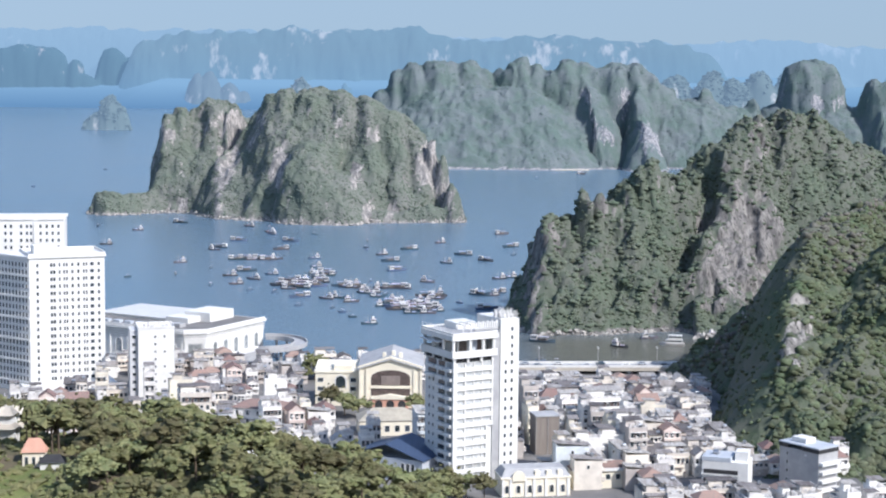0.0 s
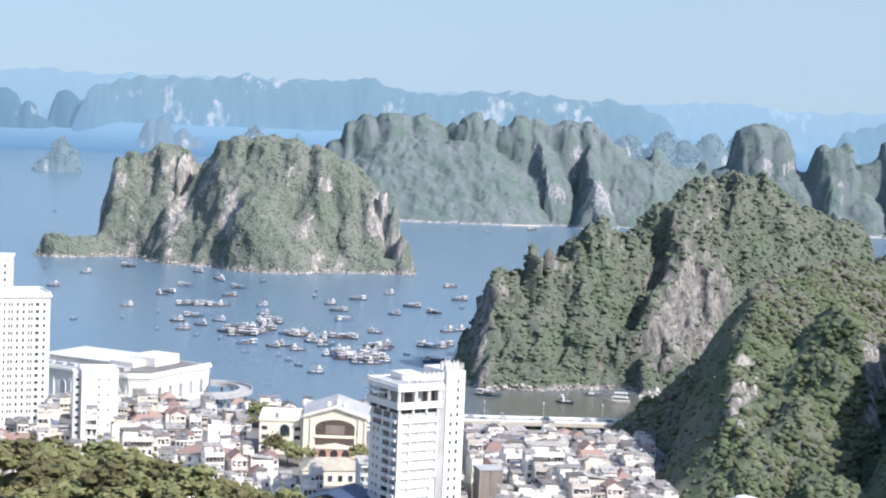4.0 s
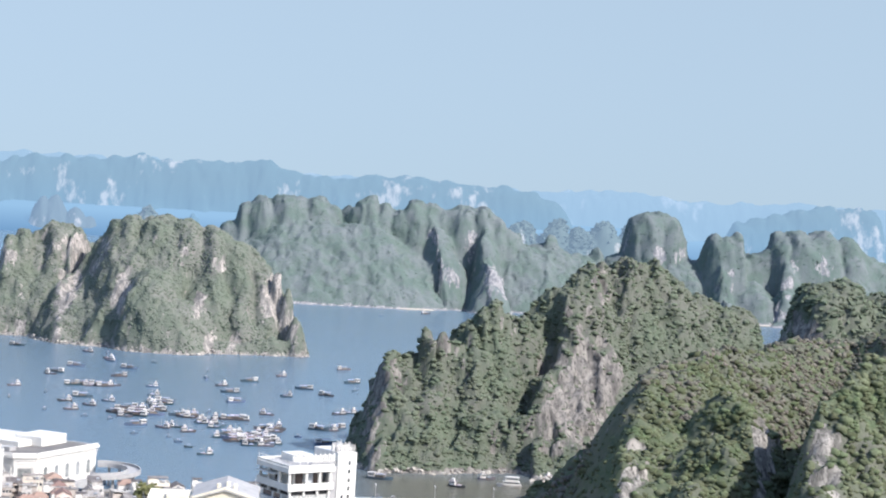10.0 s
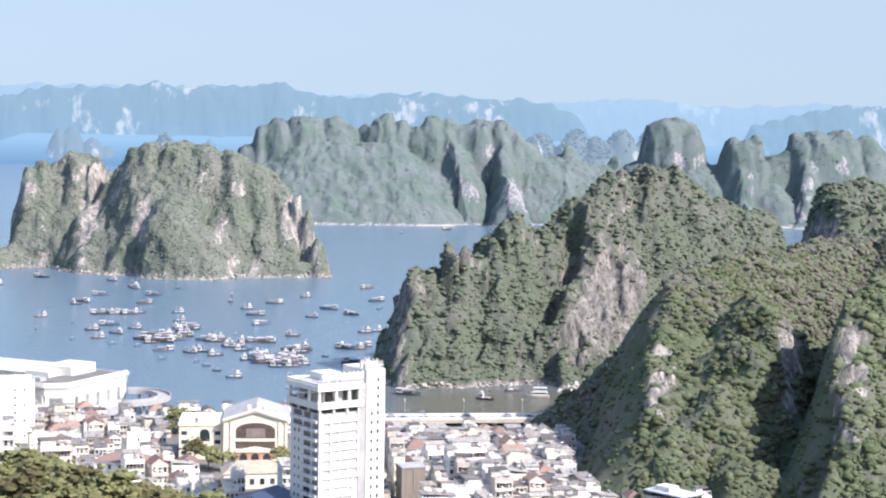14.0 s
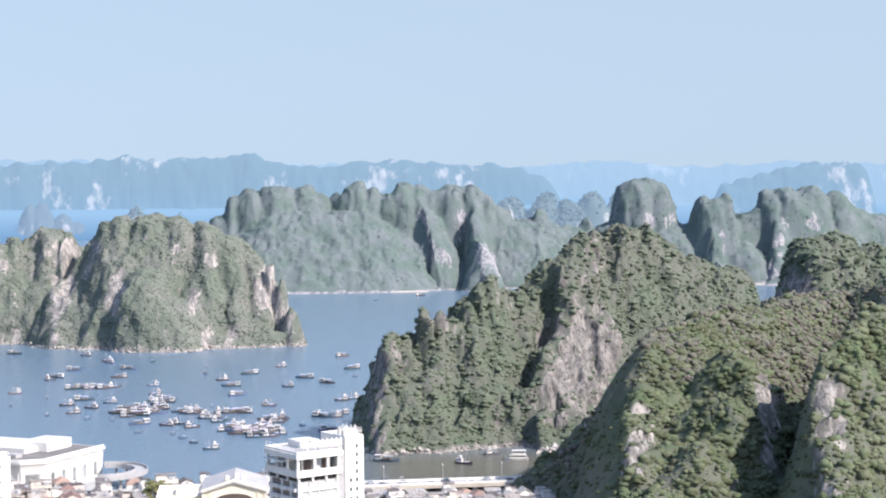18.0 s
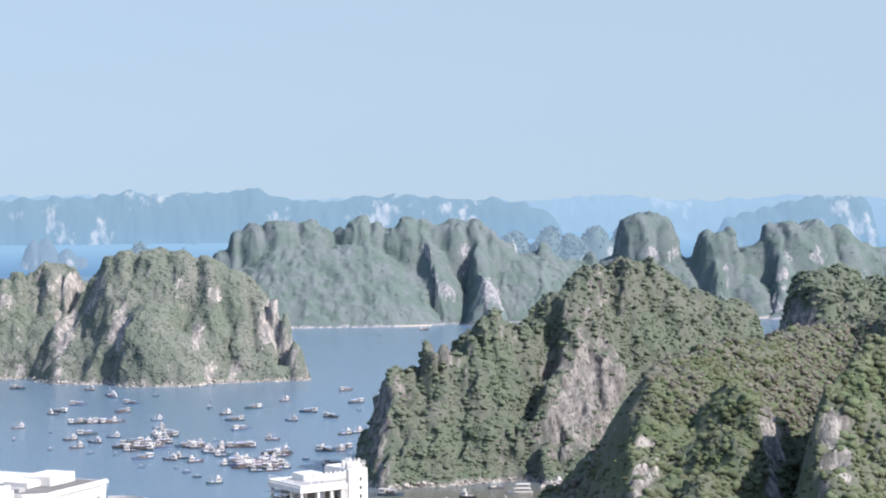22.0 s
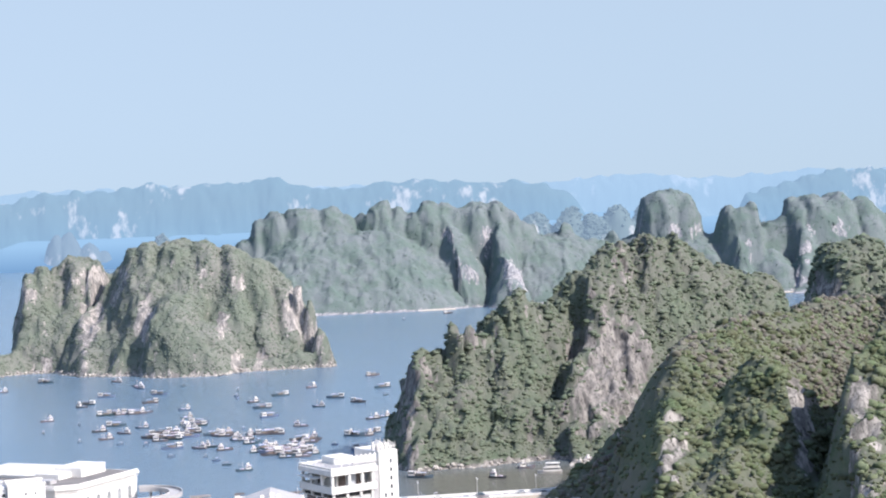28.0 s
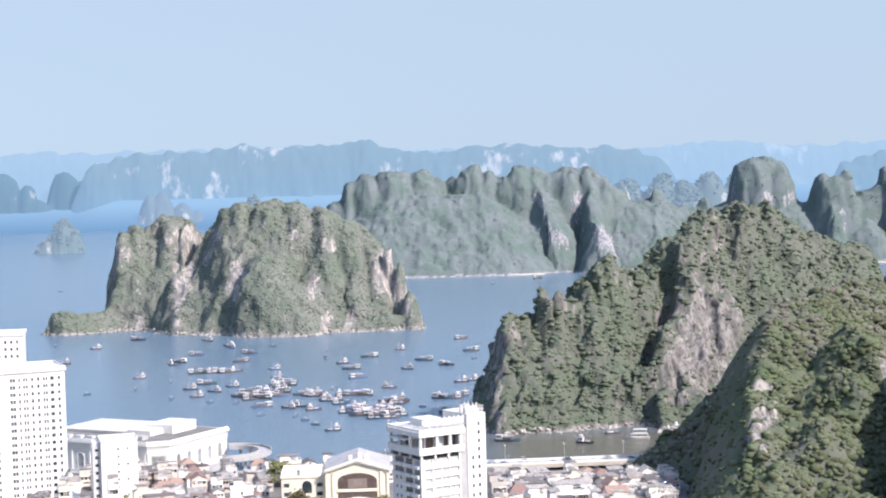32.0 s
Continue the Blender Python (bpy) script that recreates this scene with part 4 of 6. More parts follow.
WALL = mount.wallness(*np.meshgrid(mount.x, mount.y))
FLANK = 1 - np.maximum(0.5 * np.clip((np.gradient(mount.h, mount.cell, axis=1) - 0.7) / 0.4, 0, 1), WALL)      # shrubs thinned on the shaded western flanks, only low ones on the sheer walls, to keep the shade dark and even
island("mountain", mount, "steep limestone mountain covered in green and dry shrubs beside the town", M_karst_near, M_leaf_near, 8000, 0.6, 1.4, 101, "dense green shrubs", "mountain",
       mask=lambda x, y, z: np.maximum(FLANK, 0.4 * WALL) * (1 - dry(x, y, z)) * (x < 0.42 * y), smooth=True)
part("shrubs", scatter("shrubs", mount.spots(7200, 104, mask=lambda x, y, z: FLANK * (1 - 0.75 * dry(x, y, z)) * (x < 0.42 * y)), 0.6, 2.8, M_leaf_near, 104, sink=0.75, tall=(0.7, 1.1), kinds=BOUGHS + DOMES, smooth=True), None, bpy.data.objects["mountain"], "larger green shrubs", kind="stuff")
part("vegetation", scatter("vegetation", mount.spots(6500, 102, mask=lambda x, y, z: FLANK * dry(x, y, z) * (x < 0.42 * y)), 0.7, 2.2, M_leaf_dry, 103, sink=0.5, smooth=True), None, bpy.data.objects["mountain"], "dry brownish shrubs", kind="stuff")

ROCKY = {o.name: o for o in bpy.data.objects if o.name == "headland"}
ROCKY["island"] = isle_ob
for land, name, count, far in ((isle_one, "island", 420, 1720), (cliff, "headland", 380, 1060)):      # pale rocks along the waterline
    sp = land.spots(count, 93, least=-0.6, thin=0.0, mask=lambda x, y, z: (z < 1.6) & (y < far))
    part("shore_rock", scatter("shore_rock", sp, 0.5, 1.9, M_stone, 94, 0.35, (0.5, 1.4)), None, ROCKY[name], "pale rocks and ledges at the waterline", kind="stuff")
bush = thing("bush", "large yellow-green bush at the foot of the headland", "bush", at=(83, 984, 1.0))
g2 = np.random.default_rng(95)
part("foliage", scatter("foliage", np.stack([g2.normal(0, 1.5, 26), g2.normal(0, 1.2, 26), 1.0 + 6.0 * g2.random(26)], -1), 0.9, 1.7, M_lawn, 96, 0.5, (0.8, 1.2), BOUGHS), None, bush)

# ---- the town's ground and the park hill ----
tagged(part("ground", block(-420, 150, 380, 848, -2, 3.6), M_town), "town ground of concrete and asphalt", "ground", kind="structure")
tagged(part("quay_wall", block(-420, 150, 848, 850, -2, 4.4), M_grey), "low grey concrete quay wall along the water", "wall", kind="structure")
park = Land(-340, 80, 240, 560, 3.0, [(-122, 403, 63.5, 158, 116, 0, 2.4), (-57, 388, 59, 109, 106, 0, 2.2), (-182, 380, 66.5, 144, 144, 0, 2)], seed=111, warp=10, rough=2.5, base=2.0, bare=-1, bulge=0, blend=3)
tagged(part("park_hill", park.mesh("park_hill", M_soil)), "low park hill of soil and undergrowth", "hill", kind="structure")
part("undergrowth", scatter("undergrowth", park.spots(7000, 112, mask=lambda x, y, z: (x > -150) & (x < 60) & (y > 310)), 0.5, 1.7, M_leaf_park, 113), None, bpy.data.objects["park_hill"], "low green undergrowth", kind="stuff")


# ---- pieces of buildings ----
@functools.lru_cache(None)
def window_mesh(w, h, deep=0.12):
    """A pane in a slim frame with a sill."""
    bm = block(-w / 2, w / 2, -0.02, 0.03, 0, h)
    n = len(bm.faces)
    for a in ((-w / 2 - 0.08, -w / 2, 0, h), (w / 2, w / 2 + 0.08, 0, h), (-w / 2 - 0.08, w / 2 + 0.08, h, h + 0.1), (-w / 2 - 0.15, w / 2 + 0.15, -0.12, 0)):
        box(bm, a[0], a[1], -deep, 0.03, a[2], a[3])
    me = bpy.data.meshes.new("window")
    bm.to_mesh(me)
    bm.free()
    me.materials.append(M_glass)
    me.materials.append(M_white)
    me.polygons.foreach_set("material_index", np.array([0] * n + [1] * (len(me.polygons) - n), np.int32))
    return me


@functools.lru_cache(None)
def arch_mesh(w, h, name="arch", pale=False):
    """A round-headed opening with a raised surround; its pane lies back from the wall."""
    bm = bmesh.new()

    def outline(s, y):
        r = w / 2 * s
        top = h - w / 2
        pts = [(-r, y, -0.02 * s), (r, y, -0.02 * s)] + [(r * math.cos(a), y, top + r * math.sin(a)) for a in np.linspace(0, math.pi, 11)]
        return [bm.verts.new(p) for p in pts]
    bm.faces.new(outline(1.0, -0.03))
    a, b = outline(1.0, -0.25), outline(1.22, -0.25)
    c, d = outline(1.0, -0.03), outline(1.22, 0.05)
    k = len(a)
    for i in range(1, k):
        j = (i + 1) % k
        bm.faces.new((a[i], b[i], b[j], a[j]))
        bm.faces.new((b[i], d[i], d[j], b[j]))
        bm.faces.new((c[i], a[i], a[j], c[j]))
    me = bpy.data.meshes.new(name)
    bm.to_mesh(me)
    bm.free()
    me.materials.append(M_palepane if pale else M_glass)
    me.materials.append(M_white)
    me.polygons.foreach_set("material_index", np.array([0] + [1] * (len(me.polygons) - 1), np.int32))
    return me


def put(me, parent, x, y, z, turn=0, name="window"):
    ob = part(name, me, None, parent)
    ob.matrix_basis = pose(x, y, z, 0, 0, turn)
    return ob


def ring(x0, x1, y0, y1, z0, z1, t=0.25):
    """A low wall round a flat roof."""
    bm = block(x0, x1, y0, y0 + t, z0, z1)
    box(bm, x0, x1, y1 - t, y1, z0, z1)
    box(bm, x0, x0 + t, y0 + t, y1 - t, z0, z1)
    return box(bm, x1 - t, x1, y0 + t, y1 - t, z0, z1)


def gable(w, d, h, over=0.4, thick=0.2):
    """A pitched roof with its ridge along y."""
    bm = bmesh.new()
    x, y0, y1 = w / 2 + over, -over, d + over
    sec = [(-x, 0), (0, h), (x, 0), (x, -thick), (0, h - thick * 1.3), (-x, -thick)]
    a = [bm.verts.new((p, y0, q)) for p, q in sec]
    b = [bm.verts.new((p, y1, q)) for p, q in sec]
    for i in range(6):
        j = (i + 1) % 6
        bm.faces.new((a[i], a[j], b[j], b[i]))
    bm.faces.new(a[::-1])
    bm.faces.new(b)
    return bm


def hip(w, d, h, over=0.5):
    """A roof with four slopes."""
    bm = bmesh.new()
    x, y0, y1 = w / 2 + over, -over, d + over
    base = [bm.verts.new(p) for p in ((-x, y0, 0), (x, y0, 0), (x, y1, 0), (-x, y1, 0))]
    k = min(w, d) * 0.45
    if w < d:
        top = [bm.verts.new(p) for p in ((0, y0 + k, h), (0, y1 - k, h))]
        fs = ((base[0], base[1], top[0]), (base[1], base[2], top[1], top[0]), (base[2], base[3], top[1]), (base[3], base[0], top[0], top[1]))
    else:
        top = [bm.verts.new(p) for p in ((-x + k, (y0 + y1) / 2, h), (x - k, (y0 + y1) / 2, h))]
        fs = ((base[0], base[1], top[1], top[0]), (base[1], base[2], top[1]), (base[2], base[3], top[0], top[1]), (base[3], base[0], top[0]))
    for f in fs:
        bm.faces.new(f)
    bm.faces.new(base[::-1])
    return bm


GROUND = 3.6

# ---- hotel tower ----
hotel = thing("hotel_tower", "tall white hotel tower with banded windows and roof terrace", "tower", at=(4.4, 611.5, GROUND), turn=31)
part("core", block(0.6, 26.4, 0.8, 20.4, 0, 46), M_white, hotel, "pale grey wall")
for k in range(13):
    z = 0.4 + 3.3 * k
    wide = 16.4 if k > 5 else 14.2
    part("spandrel", block(-0.1, wide, -0.15, 0.85, z - 0.4, z + 1.15, bevel=0.05), M_white, hotel)
    band = part("window_band", block(0.8, wide - 0.4, 0.5, 0.72, z + 1.15, z + 2.9), M_lightpane, hotel)
    for x in (0.0, 4.6, wide - 0.6):
        part("pier", block(x, x + (1.6 if x < 4 else 0.6), -0.05, 0.9, z + 1.15, z + 2.9), M_white, hotel)
    for x in (8.4, 11.8):
        part("mullion", block(x, x + 0.3, 0.2, 0.6, z + 1.15, z + 2.9), M_white, band)
    # shaded side with its balconies
    part("balcony", block(-0.9, 0.62, 0.9, 5.6, z - 0.35, z + 0.8, bevel=0.05), M_white, hotel)
    part("balcony", block(-0.9, 0.62, 6.4, 11.4, z - 0.35, z + 0.8, bevel=0.05), M_white, hotel)
    part("glazing", block(0.45, 0.58, 1.2, 5.2, z + 0.8, z + 2.7), M_palepane, hotel)
    part("glazing", block(0.45, 0.58, 6.8, 11.0, z + 0.8, z + 2.7), M_glass, hotel)
    if k > 10:
        part("balcony", block(-0.9, 0.62, 12.2, 18.6, z - 0.35, z + 0.8, bevel=0.05), M_white, hotel)
        part("glazing", block(0.45, 0.58, 12.6, 18.2, z + 0.8, z + 2.7), M_glass, hotel)
    else:
        for y in (14.6, 17.4):
            put(window_mesh(1.0, 1.2), hotel, 0.6, y, z + 1.2, -90)
    for x in (21.6, 24.2):
        put(window_mesh(0.9, 1.4), hotel, x, -0.02, z + 1.0)
part("stair_slab", block(19.4, 27.2, 0.0, 16.0, 0, 57.3, bevel=0.08), M_white, hotel)
for z in (43.9, 46.9, 49.9, 52.9):
    put(window_mesh(0.9, 1.4), hotel, 24.2, -0.02, z)
part("recess_wall", block(16.4, 19.4, 0.4, 3.0, 0, 52.6), M_grey, hotel)
# a solid near-black block paints the shade of the open gap
part("shadow_gap", block(0.5, 17.0, 0.5, 20.4, 43.0, 44.7), M_dark, hotel, "solid dark block painted as the shaded gap below the terrace")
for x, y in ((0.4, 0.2), (6, 0.2), (11.5, 0.2), (16.2, 0.2), (0.2, 7), (0.2, 14), (0.2, 20)):
    part("column", block(x - 0.4, x + 0.4, y - 0.3, y + 0.5, 43.0, 44.7), M_white, hotel)
part("floor_slab", block(-1.0, 17.6, -0.9, 20.8, 44.7, 45.5, bevel=0.06), M_white, hotel)
part("terrace_wall", ring(-1.0, 17.6, -0.9, 20.8, 45.5, 47.2, 0.3), M_white, hotel)
lounge = part("lounge", block(4.0, 16.0, 4.0, 18.0, 45.5, 51.2), M_white, hotel, "white terrace lounge with dark glazing")
for a in ((3.85, 4.0, 5.0, 8.0), (3.85, 4.0, 12.2, 14.0), (3.85, 4.0, 14.6, 16.4), (4.6, 7.6, 3.85, 4.0), (11.6, 15.4, 3.85, 4.0)):
    part("glazing", block(*a, 46.4, 50.4), M_pane, lounge, "brown tinted glazing")
part("lounge_wall", block(8.0, 11.0, 2.4, 5.0, 45.5, 51.2), M_cladding, hotel)
for x, y in ((0.0, 0.2), (6.6, -0.1), (12.0, -0.1), (16.4, 0), (0, 7), (0, 14), (0, 19.8), (16.6, 19.8)):
    bm = bmesh.new()
    bmesh.ops.create_cone(bm, cap_ends=True, segments=10, radius1=0.62, radius2=0.62, depth=5.7, matrix=pose(x, y, 48.35))
    part("column", bm, M_white, hotel)
part("canopy", block(-2.0, 4.0, 8.0, 20.0, 49.4, 49.7, bevel=0.06), M_white, hotel)
part("roof_slab", block(-1.2, 17.8, -1.1, 21.0, 51.0, 52.8, bevel=0.1), M_white, hotel)
part("roof_floor", block(0.4, 16.4, 0.4, 19.6, 53.0, 53.12), M_grey, hotel)
part("parapet", ring(-1.0, 17.6, -0.9, 20.8, 53.0, 53.7, 0.3), M_white, hotel)
for k in range(9):
    part("rail_post", block(-0.9, -0.78, -0.8 + 2.6 * k, -0.68 + 2.6 * k, 53.7, 55.2), M_white, hotel)
part("rail", block(-0.92, -0.78, -0.8, 20.6, 55.1, 55.25), M_white, hotel)
part("plant_room", block(7, 15, 10, 18, 53.1, 55.6), M_white, hotel)
for x in (5.0, 8.2, 11.4):
    part("pergola_post", block(x, x + 0.25, 2.0, 2.25, 53.1, 55.8), M_white, hotel)
    part("pergola_beam", block(x - 0.1, x + 0.35, 1.6, 9.6, 55.8, 56.1), M_white, hotel)
for i in range(11):
    part("sign_letter", block(9.6 + 0.95 * i, 10.2 + 0.95 * i, 1.2, 1.4, 54.4, 56.6 + 0.5 * (i % 2)), M_white, hotel)
part("sign_rail", block(9.2, 19.4, 1.1, 1.3, 53.7, 54.4), M_mast, hotel)
for i in range(26):
    x, y = 19.7 + (i % 13) * 0.56, 0.5 + 4.0 * (i // 13)
    part("antenna", block(x, x + 0.16, y, y + 0.16, 57.3, 59.6 + 1.6 * rng.random()), M_white, hotel)
for i in range(8):
    x, z = 19.6 + i * 0.9, 57.3 + 1.2 * rng.random()
    part("equipment", block(x, x + 0.75, 1.6 + 4 * (i % 2), 2.6 + 4 * (i % 2), 57.3, z + 1.4), M_cabin, hotel)
part("antenna_rail", block(19.6, 27.0, 0.52, 0.62, 58.6, 58.75), M_white, hotel)
part("antenna_rail", block(19.6, 27.0, 4.52, 4.62, 58.9, 59.05), M_white, hotel)

# ---- apartment towers ----
flat = thing("apartment_tower", "white apartment tower with rows of small dark windows", "tower", at=(-180.2, 770, GROUND), turn=22)
part("wall", block(0, 33, 0, 24, 0, 59.2, bevel=0.1), M_white, flat)
ob = part("side_wing", block(-21, 0.0, 0.0, 14, 0, 59.0), M_white, flat)
ob.matrix_basis = pose(0, 0, 0, 0, 0, -58)
ob = part("side_cornice", block(-21.4, 0.2, -0.5, 14, 59.0, 60.2, bevel=0.1), M_white, flat)
ob.matrix_basis = pose(0, 0, 0, 0, 0, -58)
part("cornice", block(-0.7, 33.7, -0.7, 24.7, 59.2, 60.4, bevel=0.15), M_white, flat)
part("parapet", ring(-0.3, 33.3, -0.3, 24.3, 60.4, 61.4, 0.3), M_white, flat)
part("stair_head", block(3, 12, 5, 14, 60.4, 64.2), M_white, flat)
part("podium", block(-4, 37, -5, 26, 0, 3.6, bevel=0.1), M_white, flat)
for k in range(18):
    z = 1.9 + 3.15 * k
    for x, w in ((3.6, 0.9), (9.6, 1.0), (10.9, 1.0), (13.2, 0.7), (15.2, 0.7), (16.4, 0.7), (18.8, 0.9), (21.4, 0.9), (23.8, 0.7), (25.0, 0.7), (27.4, 1.6), (30.4, 1.0)):
        put(window_mesh(w, 1.5), flat, x, -0.02, z)
    for i in range(9):
        wx = -1.8 - 2.2 * i
        ob = put(window_mesh(1.1, 1.9), flat, 0, 0, 0)
        ob.matrix_basis = pose(0, 0, 0, 0, 0, -58) @ pose(wx, -0.02, z)
    if k % 3 == 1:
        ob = part("ledge", block(-21, -0.1, -0.6, 0.0, z - 1.1, z - 0.5), M_white, flat)
        ob.matrix_basis = pose(0, 0, 0, 0, 0, -58)
back = thing("apartment_tower", "taller white apartment block behind the tower", "tower", at=(-212, 800, GROUND), turn=8)
part("wall", block(0, 40, 0, 20, 0, 73.0, bevel=0.1), M_white, back)
part("cornice", block(-0.6, 40.6, -0.6, 20.6, 73.0, 74.2, bevel=0.1), M_white, back)
for k in range(15, 22):
    for x in (14, 16.5, 21, 23.6, 25.4, 29.6, 32.4, 35.0, 37.6):
        put(window_mesh(1.0, 1.5), back, x, -0.02, 2.2 + 3.2 * k)
part("pilaster", block(26.6, 28.4, -0.5, 0.0, 0, 73.0), M_white, back)

# ---- plain white block ----
plain = thing("white_block", "plain white building with few small windows", "building", at=(-131.5, 762, GROUND), turn=14)
part("wall", block(0, 15.6, 0, 14, 0, 30.2, bevel=0.06), M_white, plain)
# greyer than the white wall: the shade on this narrow side is painted
part("stair_tower", block(-3.4, 0, 2, 12, 0, 29.4), M_shadewall, plain)
for k in range(8):
    put(window_mesh(0.8, 0.9), plain, 7.4, -0.02, 3 + 3.3 * k)
    put(window_mesh(1.5, 1.4), plain, -1.6, 1.98, 2.5 + 3.3 * k)
    if k % 2:
        put(window_mesh(0.7, 0.9), plain, 11.4, -0.02, 3 + 3.3 * k)
part("parapet", ring(-0.2, 15.8, -0.2, 14.2, 30.2, 31.0), M_white, plain)
for i in range(9):
    part("roof_equipment", block(0.8 + i * 1.6, 1.8 + i * 1.6, 2, 3, 30.2, 31.2 + 0.8 * (i % 3)), M_cabin, plain)

# ---- shopping centre with a curved ramp ----
def slab(o, z0, z1):
    """The shopping centre's outline with its cut corner, o metres wider all round."""
    bm = bmesh.new()
    pts = [(-2 - 0.4 * o, -o), (46 + o, -o), (46 + o, 78 + o), (-9 - o, 78 + o), (-9 - o, 8 - 0.4 * o)]
    a, b = ([bm.verts.new((x, y, z)) for x, y in pts] for z in (z0, z1))
    bm.faces.new(a[::-1])
    bm.faces.new(b)
    for i in range(5):
        j = (i + 1) % 5
        bm.faces.new((a[i], a[j], b[j], b[i]))
    return bm


mall = thing("shopping_centre", "broad white shopping centre with arched windows and cornices", "shopping centre", at=(-112.6, 850.4, GROUND), turn=61)
part("foundation", slab(4.0, -5.6, 0), M_grey, mall, "grey concrete quay under the walls")
part("wall", slab(0, 0, 15.2), M_white, mall)
for z0, z1, o in ((10.4, 10.8, 0.3), (11.6, 12.0, 0.45), (12.9, 13.3, 0.6), (14.3, 15.6, 1.1)):
    part("cornice", slab(o, z0, z1), M_white, mall)
part("plinth", slab(0.4, 0, 1.2), M_shadewall, mall)
for i in range(5):
    # arch panes paler than dark glass, with haze painted into their colour
    put(arch_mesh(3.0, 7.0, "arch", True), mall, 5.0 + i * 8.6, -0.02, 2.4, 0, "arched_window")
for i in range(6):
    put(arch_mesh(3.6, 6.4, "arch", True), mall, -9.02, 15 + i * 11.0, 2.8, -90, "arched_window")
for i in range(6):
    part("pilaster", block(0.4 + i * 8.6, 1.2 + i * 8.6, -0.4, 0, 0, 10.4), M_white, mall)
for i in range(7):
    part("pilaster", block(-9.4, -9, 9 + i * 11, 10 + i * 11, 0, 10.4), M_white, mall)
CORNER = pose(-5.5, 4.0, 0, 0, 0, -48.8)      # the face across the cut corner
for a in ((-5.0, -4.0, -0.45, 0.0, 0, 10.4), (4.0, 5.0, -0.45, 0.0, 0, 10.4)):
    part("pilaster", block(*a), M_white, mall).matrix_basis = CORNER
poster = part("poster_frame", block(-3.4, 3.4, -0.2, 0, 1.8, 9.6, bevel=0.05), M_mast, mall, "grey framed poster panel")
part("poster", block(-2.9, 2.9, -0.26, -0.2, 2.3, 9.1), M_palepane, poster, "faded pale poster")
poster.matrix_basis = CORNER
part("roof_deck", slab(-0.5, 15.6, 15.75), M_town, mall, "weathered dark grey roof deck")
part("parapet", block(-1.6, 46.6, -0.6, -0.1, 15.6, 16.6, bevel=0.05), M_white, mall)
part("parapet", block(-9.6, -9.1, 8, 78.6, 15.6, 16.6, bevel=0.05), M_white, mall)
part("parapet", block(-5.5, 5.5, -0.6, -0.1, 15.6, 16.6, bevel=0.05), M_white, mall).matrix_basis = CORNER
part("upper_storey", block(12, 45, 24, 77.5, 15.75, 17.0, bevel=0.1), M_white, mall)
part("upper_cornice", block(11.6, 45.4, 23.6, 77.9, 17.0, 17.3, bevel=0.1), M_white, mall)
part("upper_roof", block(13, 44, 25, 76.6, 17.3, 17.4), M_shadewall, mall)
part("penthouse", block(20, 40, 14, 30, 15.75, 20.4, bevel=0.1), M_white, mall)
part("penthouse_wing", block(10, 20, 20, 34, 15.75, 18.6, bevel=0.1), M_white, mall)
part("plant", block(-2, 3, 16, 22, 15.75, 17.6), M_grey, mall)
for i in range(6):
    part("plant", block(-5, -2, 30 + 7 * i, 34 + 7 * i, 15.75, 17.0), M_cladding, mall)
ramp = thing("ramp", "curved raised concrete ramp beside the shopping centre", "ramp", at=(-86, 868, 0))
bm = bmesh.new()
prev = None
for a in np.linspace(-100, 100, 37):
    c, s = math.cos(radians(a)), math.sin(radians(a))
    sec = [bm.verts.new((r * c * 0.86, r * s, z)) for r, z in ((15.5, 9.4), (15.5, 11.6), (16.0, 11.6), (16.0, 10.4), (22.5, 10.4), (22.5, 11.6), (23.0, 11.6), (23.0, 9.4))]
    if prev:
        for i in range(8):
            bm.faces.new((prev[i], prev[(i + 1) % 8], sec[(i + 1) % 8], sec[i]))
    prev = sec
part("deck", bm, M_grey, ramp)
for a in range(-80, 100, 20):
    c, s = math.cos(radians(a)), math.sin(radians(a))
    part("pillar", block(19 * c * 0.86 - 0.6, 19 * c * 0.86 + 0.6, 19 * s - 0.6, 19 * s + 0.6, 0, 9.6), M_grey, ramp)

# ---- yellow theatre ----
hall = thing("theatre", "cream yellow theatre with gabled front and large arched windows", "theatre", at=(-21.4, 745, GROUND))
bm = bmesh.new()
W, EV, AP = 13.0, 16.6, 21.0
fr = [bm.verts.new((x, 0, z)) for x, z in ((-W, 0), (W, 0), (W, EV), (W * 0.5, EV + 2.7), (0, AP), (-W * 0.5, EV + 2.7), (-W, EV))]
bk = [bm.verts.new((v.co.x, 34, v.co.z)) for v in fr]
bm.faces.new(fr[::-1])
bm.faces.new(bk)
for i in range(7):
    bm.faces.new((fr[i], fr[(i + 1) % 7], bk[(i + 1) % 7], bk[i]))
part("wall", bm, M_cream, hall)
rf = gable(2 * W, 34, AP - EV, 1.0, 0.5)
ob = part("roof", rf, M_grey, hall, "weathered grey pitched roof")
ob.matrix_basis = pose(0, 0, EV + 0.5)
for sgn in (-1, 1):
    bm = bmesh.new()
    vs = [bm.verts.new((sgn * x, y, z)) for y in (-0.7, 0.6) for x, z in ((0, AP + 0.2), (0, AP + 1.3), (W + 0.8, EV + 1.2), (W + 0.8, EV))]
    for f in ((0, 1, 2, 3), (4, 7, 6, 5), (0, 4, 5, 1), (1, 5, 6, 2), (2, 6, 7, 3), (3, 7, 4, 0)):
        bm.faces.new([vs[i] for i in f])
    part("gable_moulding", bm, M_cream, hall)
